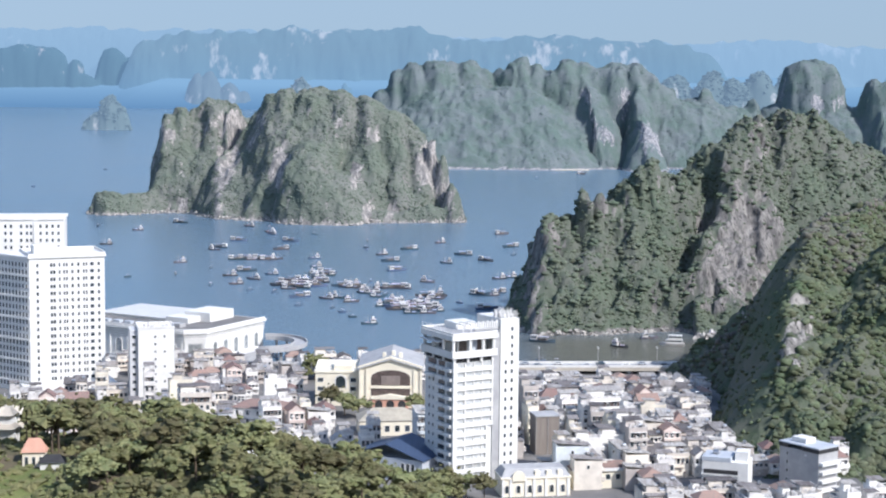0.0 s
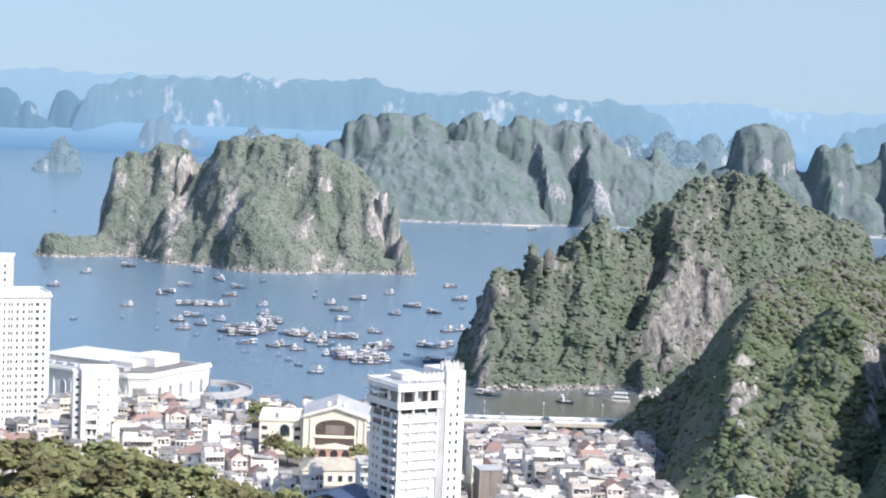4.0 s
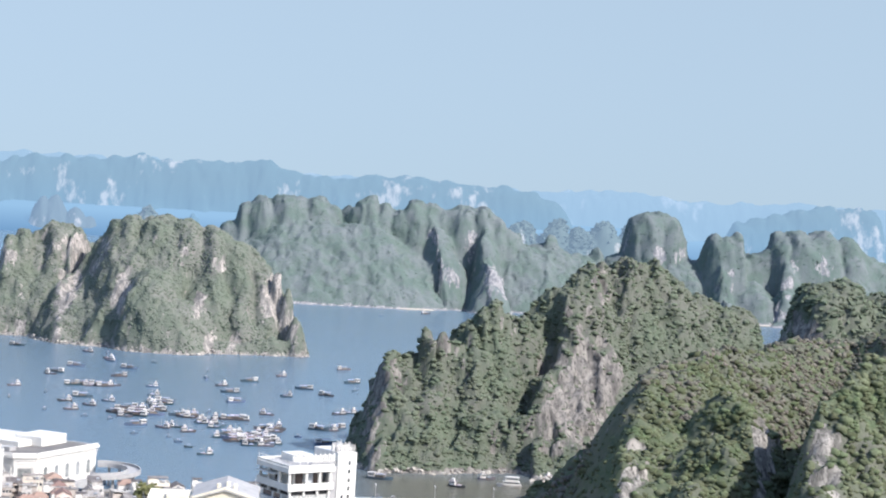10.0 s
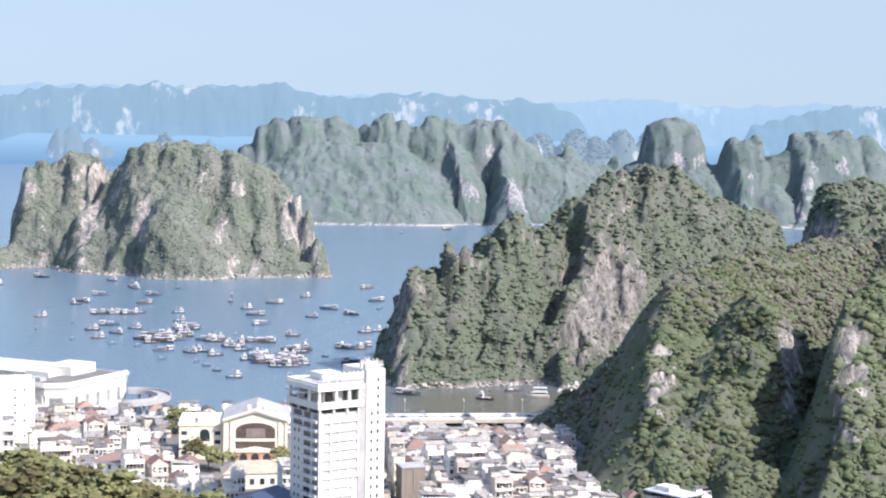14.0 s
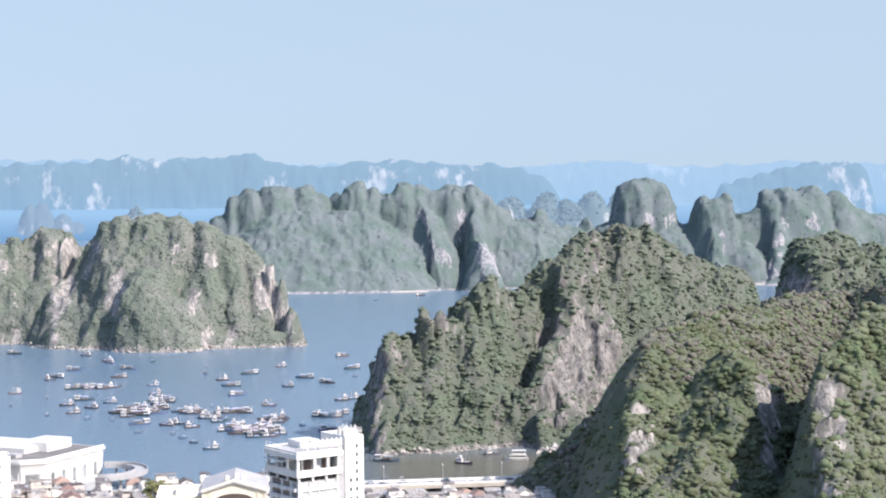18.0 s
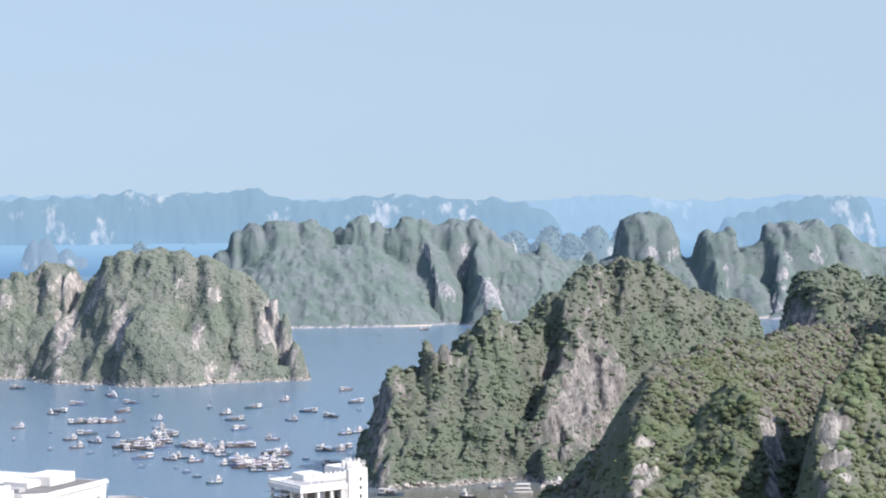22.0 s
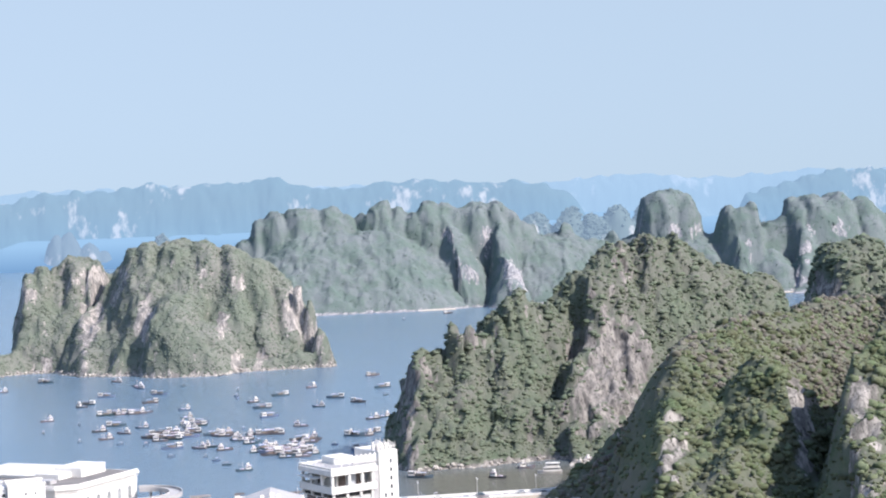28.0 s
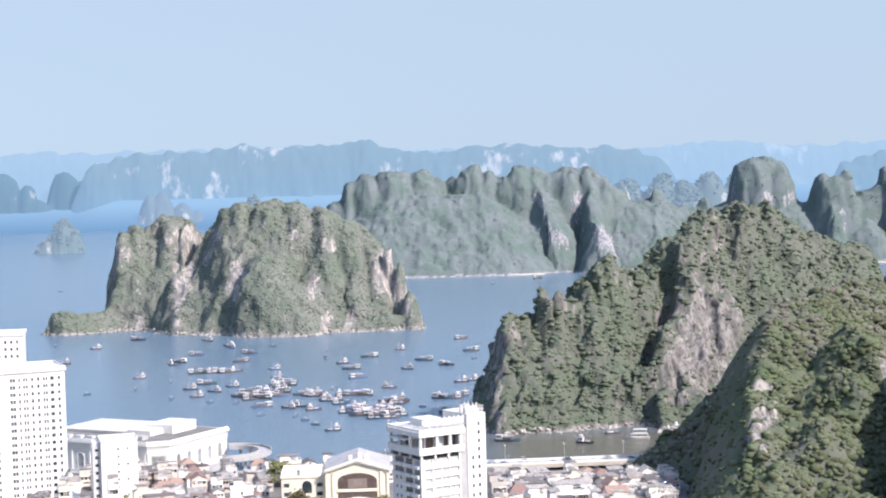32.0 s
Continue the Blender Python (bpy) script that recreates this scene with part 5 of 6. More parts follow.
for x in (-W - 0.4, -W + 2.4, W - 3.4, W - 0.6):
    part("pilaster", block(x, x + 1.0, -0.5, 0, 0, EV), M_cream, hall)


def low_arch(w, h, rise, y, parent, material, name, at):
    """A wide opening with a shallow arched head."""
    bm = bmesh.new()
    pts = [(-w / 2, 0), (w / 2, 0)] + [(w / 2 * math.cos(a), h - rise + rise * math.sin(a)) for a in np.linspace(0, math.pi, 13)]
    a = [bm.verts.new((x, y, z)) for x, z in pts]
    b = [bm.verts.new((x, y + 0.5, z)) for x, z in pts]
    bm.faces.new(a)
    for i in range(len(a)):
        bm.faces.new((a[i], b[i], b[(i + 1) % len(a)], a[(i + 1) % len(a)]))
    ob = part(name, bm, material, parent)
    ob.matrix_basis = pose(*at)
    return ob


low_arch(16.6, 6.6, 3.2, -0.08, hall, M_pane, "arched_window", (0, 0, 9.6))
part("screen_panel", block(-4, 4, -0.35, -0.09, 10.0, 13.8), M_dustpane, hall, "dusty brown panel in the window")
part("window_band", block(-8.3, 8.3, -0.08, 0.1, 5.2, 8.2), M_pane, hall)
part("balcony", block(-8.8, 8.8, -0.5, -0.02, 8.3, 9.4, bevel=0.1), M_cream, hall)
porch = part("porch", block(-7.6, 7.6, -3, 0, 0, 4.2, bevel=0.05), M_terra, hall, "terracotta entrance porch")
# flat near-black panels paint the shade inside the porch arches
for x in (-4.9, 0, 4.9):
    low_arch(3.2, 3.7, 1.5, -3.08, porch, M_dark, "porch_arch", (x, 0, 0.05))
bm = bmesh.new()      # low pediment over the porch
fr = [bm.verts.new((x, y, z)) for y in (-3.4, 0) for x, z in ((-8.2, 4.2), (8.2, 4.2), (8.2, 4.8), (0, 6.2), (-8.2, 4.8))]
bm.faces.new(fr[:5][::-1])
bm.faces.new(fr[5:])
for i in range(5):
    j = (i + 1) % 5
    bm.faces.new((fr[i], fr[j], fr[j + 5], fr[i + 5]))
part("pediment", bm, M_cream, porch)
for i, x in enumerate((-3, 1.0, 4)):
    part("roof_finial", block(x - 0.8, x + 0.8, 8, 9.6, 19.0, 22.4 + 0.8 * (i == 1), bevel=0.2), M_cream, hall)
wing = thing("theatre_wing", "cream yellow wing with an arched window and flat roof", "building", at=(-44.0, 748, GROUND))
part("wall", block(-9.6, 9.4, 0, 22, 0, 14.2, bevel=0.05), M_cream, wing)
part("cornice", block(-10.0, 9.8, -0.4, 22.4, 14.2, 15.2, bevel=0.1), M_cream, wing)
part("attic", block(-1.8, 6.0, 0.6, 14, 15.2, 17.4, bevel=0.1), M_cream, wing)
put(arch_mesh(4.2, 5.2), wing, 1.2, -0.02, 7.8, 0, "arched_window")
for x in (-7.4, 6.6):
    for z in (2.0, 6.6, 10.4):
        put(window_mesh(2.4, 1.7), wing, x, -0.02, z)
for x in (-3, 0.2, 3.4):
    put(window_mesh(1.8, 2.4), wing, x + 0.8, -0.02, 2.2)
part("roof_rail", ring(-9.8, 9.6, 2, 22, 15.2, 16.2, 0.12), M_white, wing)
low = thing("low_hall", "low white hall with a faded olive hipped roof", "building", at=(-20, 690, GROUND), turn=8)
part("wall", block(-12, 12, 0, 14, 0, 6), M_cream, low)
ob = part("roof", hip(24, 14, 4.0), M_olive, low)
ob.matrix_basis = pose(0, 0, 6)
for x in (-9, -5, -1, 3, 7):
    put(window_mesh(1.8, 2.4), low, x, -0.02, 1.6)
navy = thing("market_hall", "large hall with a dark navy sheet roof and pale wall arches", "hall", at=(-19, 618, GROUND), turn=-24)
part("wall", block(-14, 14, 0, 20, 0, 8), M_cladding, navy)
ob = part("roof", gable(28, 20, 5.0, 0.8), M_navy, navy)
ob.matrix_basis = pose(0, 0, 8)
for x in (6.4, 8.4, 10.4):
    put(arch_mesh(1.3, 3.6), navy, x, -0.02, 3, 0, "arched_window")

# ---- grey block at the mountain's foot ----
grey = thing("grey_block", "blue-grey clad office block with white balconies", "building", at=(128.0, 600, GROUND), turn=0)
grey.matrix_basis = pose(131.0, 604, GROUND, 0, 0, -52) @ Matrix.Diagonal((0.8, 0.86, 0.9, 1))
part("wall", block(-22, 0, 0, 12, 0, 15.4, bevel=0.05), M_grey, grey)
part("roof_screen", block(-9, 0.2, -0.2, 12.2, 15.4, 17.0), M_dark, grey, "dark roof screen")
part("roof_slab", block(-22.3, 0.3, -0.3, 12.3, 17.0, 17.5), M_cladding, grey)
part("roof_screen", block(-22.2, -17, -0.2, 12.2, 15.4, 17.0), M_dark, grey)
part("stair_head", block(-18, -10, 3, 9, 17.5, 19.4), M_white, grey)
for k in range(4):
    put(window_mesh(0.9, 1.3), grey, -17.5, -0.02, 2.2 + 3.4 * k)
    part("balcony", block(0, 2.2, 0.4, 11.6, 0.4 + 3.4 * k, 1.7 + 3.4 * k, bevel=0.1), M_white, grey)
part("sign_bar", block(-8.0, -6.6, -0.06, 0, 13.4, 14.2), M_shadewall, grey)

# ---- road bridge over the inlet ----
bridge = thing("bridge", "long concrete road bridge with parapets on short piers", "bridge", at=(40, 832, -0.7), turn=3)
part("deck", block(-60, 150, -5.5, 5.5, 6.2, 7.6, bevel=0.1), M_grey, bridge)
for y in (-5.7, 5.3):
    part("parapet", block(-60, 150, y, y + 0.4, 7.6, 8.7), M_white, bridge)
part("edge_beam", block(-60, 150, -5.9, -5.5, 6.0, 7.5), M_sand, bridge)
for x in range(-55, 150, 26):
    pier = part("pier", block(x - 0.9, x + 0.9, -4.5, 4.5, -2.5, 6.3), M_grey, bridge)
    part("crosshead", block(x - 1.1, x + 1.1, -5.3, 5.3, 5.2, 6.25), M_grey, pier)
for i in range(7):
    x = -50 + 28 * i
    lamp = thing("street_lamp", "tall grey street lamp on the bridge parapet", "street lamp", "lamps on the bridge", at=(40 + x, 832 + x * 0.05 - 5.2, 7.7), turn=3)
    part("pole", block(-0.12, 0.12, -0.12, 0.12, 0, 8.0), M_mast, lamp)
    for side in (-1, 1):
        ob = part("arm", block(-0.08, 0.08, 0, 2.2, -0.08, 0.08), M_white, lamp)
        ob.matrix_basis = pose(0, 0, 7.9, 24 * side, 0, 0 if side > 0 else 0) @ pose(0, -2.2 if side < 0 else 0, 0)
        part("head", block(-0.2, 0.2, 1.7 * side - 0.5, 1.7 * side + 0.5, 8.7, 8.9), M_shadewall, lamp)


def car(colour, label):
    t = thing("car", label, "car", "cars on the bridge")
    bm = block(-2.2, 2.2, -0.9, 0.9, 0.35, 0.95, bevel=0.15)
    box(bm, -1.2, 1.4, -0.8, 0.8, 0.95, 1.5, bevel=0.2)
    part("body", bm, colour, t)
    part("glazing", block(-1.05, 1.25, -0.84, 0.84, 1.0, 1.35), M_glass, t)
    for x in (-1.4, 1.4):
        for y in (-0.8, 0.8):
            b = bmesh.new()
            bmesh.ops.create_cone(b, cap_ends=True, segments=10, radius1=0.34, radius2=0.34, depth=0.22, matrix=pose(x, y, 0.34, 90))
            part("wheel", b, M_dark, t)
    return t


cars = [car(M_white, "white car driving over the bridge"), car(M_cladding, "silver grey car driving over the bridge"), car(M_hull, "dark blue car driving over the bridge")]
for i in range(16):
    x = -40 + i * 9.5 + rng.uniform(-3, 3)
    y = -2.4 if i % 2 else 2.4
    m = pose(40, 832, 6.9, 0, 0, 3) @ pose(x, y, 0.02, 0, 0, 180 * (i % 2))
    if i < 3:
        cars[i].matrix_basis = m
    else:
        copy_thing(cars[i % 3], m)


# ---- town houses ----
def house(w, d, floors, wall, roof, seed, label, at, turn):
    g = np.random.default_rng(seed)
    t = thing("town_house", label, "house", "houses of the town", at=at, turn=turn)
    h = 3.3 * floors + 0.4
    part("wall", block(-w / 2, w / 2, 0, d, 0, h), wall, t)
    n = 2 if w < 5.5 else 3 if w < 8 else 5
    if floors > 3:
        # no recess: a flat dark panel paints the loggia's shade
        part("loggia", block(-w / 2 + 0.6, w / 2 - 0.6, -0.035, 0.05, h - 3.1, h - 0.9), M_pane, t, "flat dark panel painted as a shaded top-floor loggia")
    for k in range(floors):
        z = 0.9 + 3.3 * k
        for i in range(n if k else 0):
            put(window_mesh(1.2, 1.9), t, -w / 2 + w * (i + 0.5) / n, -0.02, z)
        if k and g.random() < 0.75:
            part("balcony", block(-w / 2 - 0.1, w / 2 + 0.1, -1.1, -0.02, z - 1.1, z - 0.1 + 0.4 * (k % 2), bevel=0.04), wall, t)
        if g.random() < 0.4:
            put(window_mesh(0.9, 1.2), t, w / 2 + 0.02, d * 0.4, z, 90)
        if k == floors - 1:
            put(window_mesh(0.9, 1.2), t, -w / 2 - 0.02, d * 0.5, z, -90)
    if roof == "flat":
        part("parapet", ring(-w / 2 - 0.1, w / 2 + 0.1, -0.1, d + 0.1, h, h + 0.9, 0.2), wall, t)
        part("roof_floor", block(-w / 2 + 0.1, w / 2 - 0.1, 0.1, d - 0.1, h - 0.02, h + 0.1), M_grey, t)
        part("stair_head", block(-w / 2 + 0.3, 0.2, d * 0.45, d * 0.85, h, h + 2.6), wall, t)
        ob = part("awning", block(-w / 2, w / 2, d * 0.4, d * 0.95, 0, 0.12), M_sheet, t, "corrugated sheet awning")
        ob.matrix_basis = pose(0, 0, h + 2.9 - d * 0.05, 4)
    elif roof == "shed":
        ob = part("roof", block(-w / 2 - 0.4, w / 2 + 0.4, -0.6, d + 0.4, 0, 0.14), M_sheet, t, "grey corrugated sheet roof")
        ob.matrix_basis = pose(0, 0, h + 0.25, 5)
        part("ridge_wall", block(-w / 2, w / 2, d - 0.3, d, h, h + d * 0.08), wall, t)
    elif roof == "hip":
        ob = part("roof", hip(w, d, 2.6), M_tile, t, "red clay tiled roof")
        ob.matrix_basis = pose(0, 0, h)
    else:
        ob = part("roof", gable(w, d, 2.2), M_tile if seed % 2 else M_sheet, t)
        ob.matrix_basis = pose(0, 0, h + 0.1)
        for y in (0.05, d - 0.05):
            bm = bmesh.new()
            bm.faces.new([bm.verts.new(p) for p in ((-w / 2, y, h), (w / 2, y, h), (0, y, h + 2.0))])
            part("gable_wall", bm, wall, t)
    if roof == "flat":
        b = bmesh.new()
        for i in range(14):
            x, y, k = g.uniform(-w / 2 + 0.6, w / 2 - 0.6), g.uniform(0.5, d * 0.9), g.uniform(0.2, 0.6)
            box(b, x - k, x + k, y - k, y + k, h + 0.05, h + g.uniform(0.5, 1.6))
        for i in range(5):      # poles and a frame for plants and washing
            x, y = -w / 2 + 0.3 + (w - 0.6) * i / 4, g.uniform(0.3, 0.5)
            box(b, x - 0.06, x + 0.06, y - 0.06, y + 0.06, h + 0.05, h + 2.3)
        box(b, -w / 2 + 0.2, w / 2 - 0.2, 0.3, 0.5, h + 2.2, h + 2.35)
        part("roof_clutter", b, M_cabin, t, "plant pots, boxes, poles and cooling units", kind="stuff")
    b = bmesh.new()      # cooling boxes, signs, shutters and small canopies on the walls
    for k in range(floors):
        for i in range(3):
            x, z = g.uniform(-w / 2 + 0.4, w / 2 - 0.4), 0.6 + 3.3 * k + g.uniform(0, 1.8)
            box(b, x - 0.4, x + 0.4, -0.42, -0.01, z, z + 0.55)
        x = g.uniform(-w / 4, w / 4)
        box(b, x - w * 0.3, x + w * 0.3, -0.9, -0.01, 2.75 + 3.3 * k, 2.87 + 3.3 * k)
        y = g.uniform(1, d - 1)
        box(b, w / 2 + 0.01, w / 2 + 0.45, y - 0.4, y + 0.4, 1.2 + 3.3 * k, 1.8 + 3.3 * k)
        box(b, w / 2 + 0.01, w / 2 + 0.12, y + 0.6, y + 0.75, 0.1, h)
    part("wall_clutter", b, M_rust if seed % 3 == 0 else M_cabin, t, "cooling boxes, canopies and pipes", kind="stuff")
    if g.random() < 0.5:
        b = bmesh.new()
        bmesh.ops.create_cone(b, cap_ends=True, segments=10, radius1=0.6, radius2=0.6, depth=1.7, matrix=pose(w * 0.22, d * 0.25, h + 1.3, 0, 90))
        box(b, w * 0.22 - 0.7, w * 0.22 + 0.7, d * 0.25 - 0.4, d * 0.25 + 0.4, h, h + 0.75)
        part("water_tank", b, M_steel, t, "steel water tank")
    return t


KINDS = [  # width, depth, floors, paint, roof, label
    (5.0, 11, 4, 0, "flat", "narrow white town house with flat roof and balconies"), (6.0, 10, 3, 1, "shed", "cream town house under a corrugated sheet roof"),
    (5.5, 9, 3, 2, "flat", "grey town house with flat roof and sheet awning"), (7.5, 10, 2, 0, "hip", "white house with a red tiled hip roof"),
    (4.5, 12, 5, 0, "flat", "tall narrow white town house with roof terrace"), (8.0, 11, 2, 5, "shed", "raw concrete house with a weathered sheet roof"),
    (6.5, 9, 3, 3, "gable", "pink town house with a pitched tile roof"), (5.0, 10, 4, 4, "flat", "pale yellow town house with flat roof"),
    (9.0, 12, 4, 0, "flat", "wide white building with rows of windows"), (6.0, 8, 2, 0, "gable", "small white house with a pitched sheet roof"),
    (5.2, 12, 4, 6, "shed", "pale blue town house with a sheet roof"), (10.0, 9, 2, 1, "flat", "low wide cream house with a flat roof"),
    (7.0, 10, 5, 5, "flat", "unpainted grey concrete house of five floors"), (6.0, 11, 3, 0, "shed", "white town house with a grey sheet roof"),
    (6.0, 9, 2, 0, "flat", "low white house with a flat roof terrace"), (5.2, 8, 2, 2, "flat", "low grey house with a flat roof and awning"), (6.5, 9, 2, 5, "shed", "low raw concrete house with a sheet roof")]
made = {}
g = np.random.default_rng(5)


def town(x0, x1, y0, y1, step_x, step_y, turn, free, tall, lane=6):
    """Fill a quarter with rows of houses, leaving the streets and the larger buildings free."""
    for j, yy in enumerate(np.arange(y0, y1, step_y)):
        for i, xx in enumerate(np.arange(x0, x1, step_x)):
            if j % 4 == 3 and g.random() < 0.4 or i % lane == lane - 1:
                continue
            x, y = xx + g.uniform(-1.2, 1.2) + (j % 2) * 2.5, yy + g.uniform(-1.5, 1.5)
            if not free(x, y):
                continue
            k = int(g.integers(0, len(KINDS)))
            if KINDS[k][2] > tall(x, y):
                k = (14, 15, 9, 5, 16, 14, 16, 15, 11, 3)[int(g.integers(0, 10))]
            a = turn + (90 if g.random() < 0.25 else 0) + g.uniform(-6, 6)
            if k in made:
                copy_thing(made[k], pose(x, y, GROUND, 0, 0, a) @ Matrix.Diagonal((g.uniform(0.75, 1.02), g.uniform(0.75, 1.0), g.uniform(0.78, 1.22) if y < 740 else g.uniform(0.7, 0.95), 1)))
            else:
                w, d, f, p, r, lab = KINDS[k]
                made[k] = house(w, d, f, WALLS[p], r, k + 1, lab, (x, y, GROUND), a)


def clear_of(*boxes):
    return lambda x, y: not any(a - 5 < x < b + 5 and c - 6 < y < d + 3 for a, b, c, d in boxes)


east_free = clear_of((-10, 36, 600, 648), (110, 146, 588, 620), (12, 66, 560, 606), (36, 50, 646, 670), (90, 116, 592, 616), (60, 76, 690, 714))
town(20, 146, 570, 796, 7.3, 9.6, 10, lambda x, y: east_free(x, y) and mount.height(x, y) < 6 and mount.height(x + 6, y + 5) < 8, lambda x, y: 2 if y < 602 or x > 92 else 5 if y < 700 else 3 if y < 730 else 2, 16)
west_free = clear_of((-56, -4, 716, 790), (-190, -140, 760, 800), (-137, -112, 755, 782), (-34, -6, 680, 712), (-38, 6, 606, 640), (-180, -84, 846, 960), (-8, 34, 600, 650))
town(-178, -4, 650, 842, 9.4, 13.4, 14, lambda x, y: west_free(x, y) and park.height(x, y) < 7 and park.height(x, y + 8) < 9, lambda x, y: 4 if y < 740 else 3 if y < 790 else 2)

# single buildings that stand out in the town
for x, y, w, d, f, p, r, lab, a in ((67, 700, 15, 12, 4, 0, "flat", "white four-storey building with a row of square windows", 14), (70, 641, 9, 10, 5, 0, "flat", "tall plain white house between lower roofs", 12),
                                   (-72, 690, 22, 14, 3, 0, "hip", "long white house with a dark hipped roof", -14), (-98, 700, 12, 10, 4, 1, "flat", "cream house with roof terrace", 10)):
    house(w, d, f, WALLS[p], r, int(x) % 7 + 30, lab, (x, y, GROUND), a)
net = thing("netted_building", "brown building shell wrapped in scaffold netting", "building", at=(40.5, 660, GROUND), turn=12)
part("wall", block(-4.5, 4.5, 0, 9, 0, 14.5), M_brown, net)
for x in (-4.6, 0.0, 4.5):
    part("scaffold_pole", block(x, x + 0.15, -0.2, 0, 0, 15), M_mast, net)
part("slab", block(-4.7, 4.7, -0.3, 9.2, 14.5, 14.9), M_grey, net)
villa = thing("french_villa", "cream villa with a round dormer and grey mansard roof", "villa", at=(32, 596, GROUND), turn=10)
part("wall", block(-11, 13, 0, 12, 0, 6.2), M_cream, villa)
part("cornice", block(-11.4, 13.4, -0.4, 12.4, 6.2, 6.8, bevel=0.1), M_cream, villa)
bm = bmesh.new()      # mansard roof: steep lower slopes and a flat grey top
lo = [bm.verts.new(p) for p in ((-11, 0.2, 6.8), (13, 0.2, 6.8), (13, 11.8, 6.8), (-11, 11.8, 6.8))]
hi = [bm.verts.new(p) for p in ((-9.4, 2.4, 9.4), (11.4, 2.4, 9.4), (11.4, 9.8, 9.4), (-9.4, 9.8, 9.4))]
for a in range(4):
    bm.faces.new((lo[a], lo[(a + 1) % 4], hi[(a + 1) % 4], hi[a]))
bm.faces.new(hi)
part("roof", bm, M_grey, villa, "pale grey mansard roof")
for x in (-10.6, -7.9, -2.6, 0.2, 4.4, 8.6, 12.2):
    part("pilaster", block(x - 0.35, x + 0.35, -0.35, 0, 0, 6.2), M_white, villa)
for x in (1.5, 5.5, 9.5):
    part("roof_window", block(x - 0.9, x + 0.9, 0.4, 3.0, 6.8, 8.8, bevel=0.1), M_cream, villa)
part("dormer", low_arch(4.4, 3.6, 2.2, 0, villa, M_cream, "dormer", (-5.2, -0.6, 5.6)).data.copy(), None, villa).matrix_basis = pose(-5.2, -0.2, 5.4)
for x in (-9.2, -5.2, -1.2, 2.3, 6.5, 10.4):
    put(arch_mesh(1.3, 2.6), villa, x, -0.02, 1.4, 0, "arched_window")

row = thing("shop_row", "long low shop row with a brown tiled roof", "building", at=(55, 608, GROUND), turn=10)
part("wall", block(-9, 13, 0, 9, 0, 6.6), M_cream, row)
ob = part("roof", hip(22, 9, 2.4), M_brick, row, "long brown tiled roof")
ob.matrix_basis = pose(2, 0, 6.6)
part("ridge_cap", block(-2.8, 6.8, 4.3, 4.7, 8.9, 9.2), M_white, row)
part("parapet", block(-9.3, 13.3, -0.7, -0.4, 6.2, 7.3), M_white, row)
for x in (-7, -3.4, 0.2, 3.8, 7.4, 11):
    put(window_mesh(1.6, 1.8), row, x, -0.02, 3.2)
banded = thing("banded_building", "white building with dark recessed upper bands", "building", at=(99, 606, GROUND), turn=-18)
part("wall", block(-8, 8, 0, 11, 0, 10.4, bevel=0.05), M_white, banded)
for z in (3.0, 6.0):
    part("dark_band", block(-7.4, 4.5, -0.12, 0.02, z, z + 1.5), M_dark, banded, "dark strip of glazing")
    part("ledge", block(-8.3, 5.2, -0.5, -0.02, z - 0.5, z - 0.1), M_white, banded)
part("roof_screen", block(-8.1, 2.0, -0.1, 11.1, 10.4, 11.8), M_cladding, banded)
part("stair_head", block(3, 7.4, 3, 9, 10.4, 13.6), M_white, banded)
part("water_tank", block(-5, -2.6, 4, 6.4, 11.8, 13.4, bevel=0.4), M_steel, banded)


# ---- boats ----
def hull(L, B, H, sheer):
    """A wooden hull: pointed bow, square stern, rising sheer."""
    bm = bmesh.new()
    rows = []
    for s in np.linspace(-0.5, 0.5, 11):
        k = max(0.0, (s - 0.1) / 0.4)
        half = B / 2 * (1 - k ** 2.2 * 0.97) * (0.86 + 0.14 * min(1, (s + 0.5) * 4))
        top = H * (1 + sheer * (max(0, s) * 2) ** 2 + 0.35 * sheer * (max(0, -s) * 2) ** 2)
        x = s * L * (1 + 0.06 * k)
        rows.append([bm.verts.new(p) for p in ((x, -half, top), (x * 0.97, -half * 0.72, -0.25), (x * 0.97, half * 0.72, -0.25), (x, half, top), (x, half * 0.86, top), (x, half * 0.8, top * 0.72), (x, -half * 0.8, top * 0.72), (x, -half * 0.86, top))])
    for a, b in zip(rows[:-1], rows[1:]):
        for i in range(8):
            bm.faces.new((a[i], a[(i + 1) % 8], b[(i + 1) % 8], b[i]))
    bm.faces.new(rows[0][::-1])
    bm.faces.new(rows[-1])
    return bm


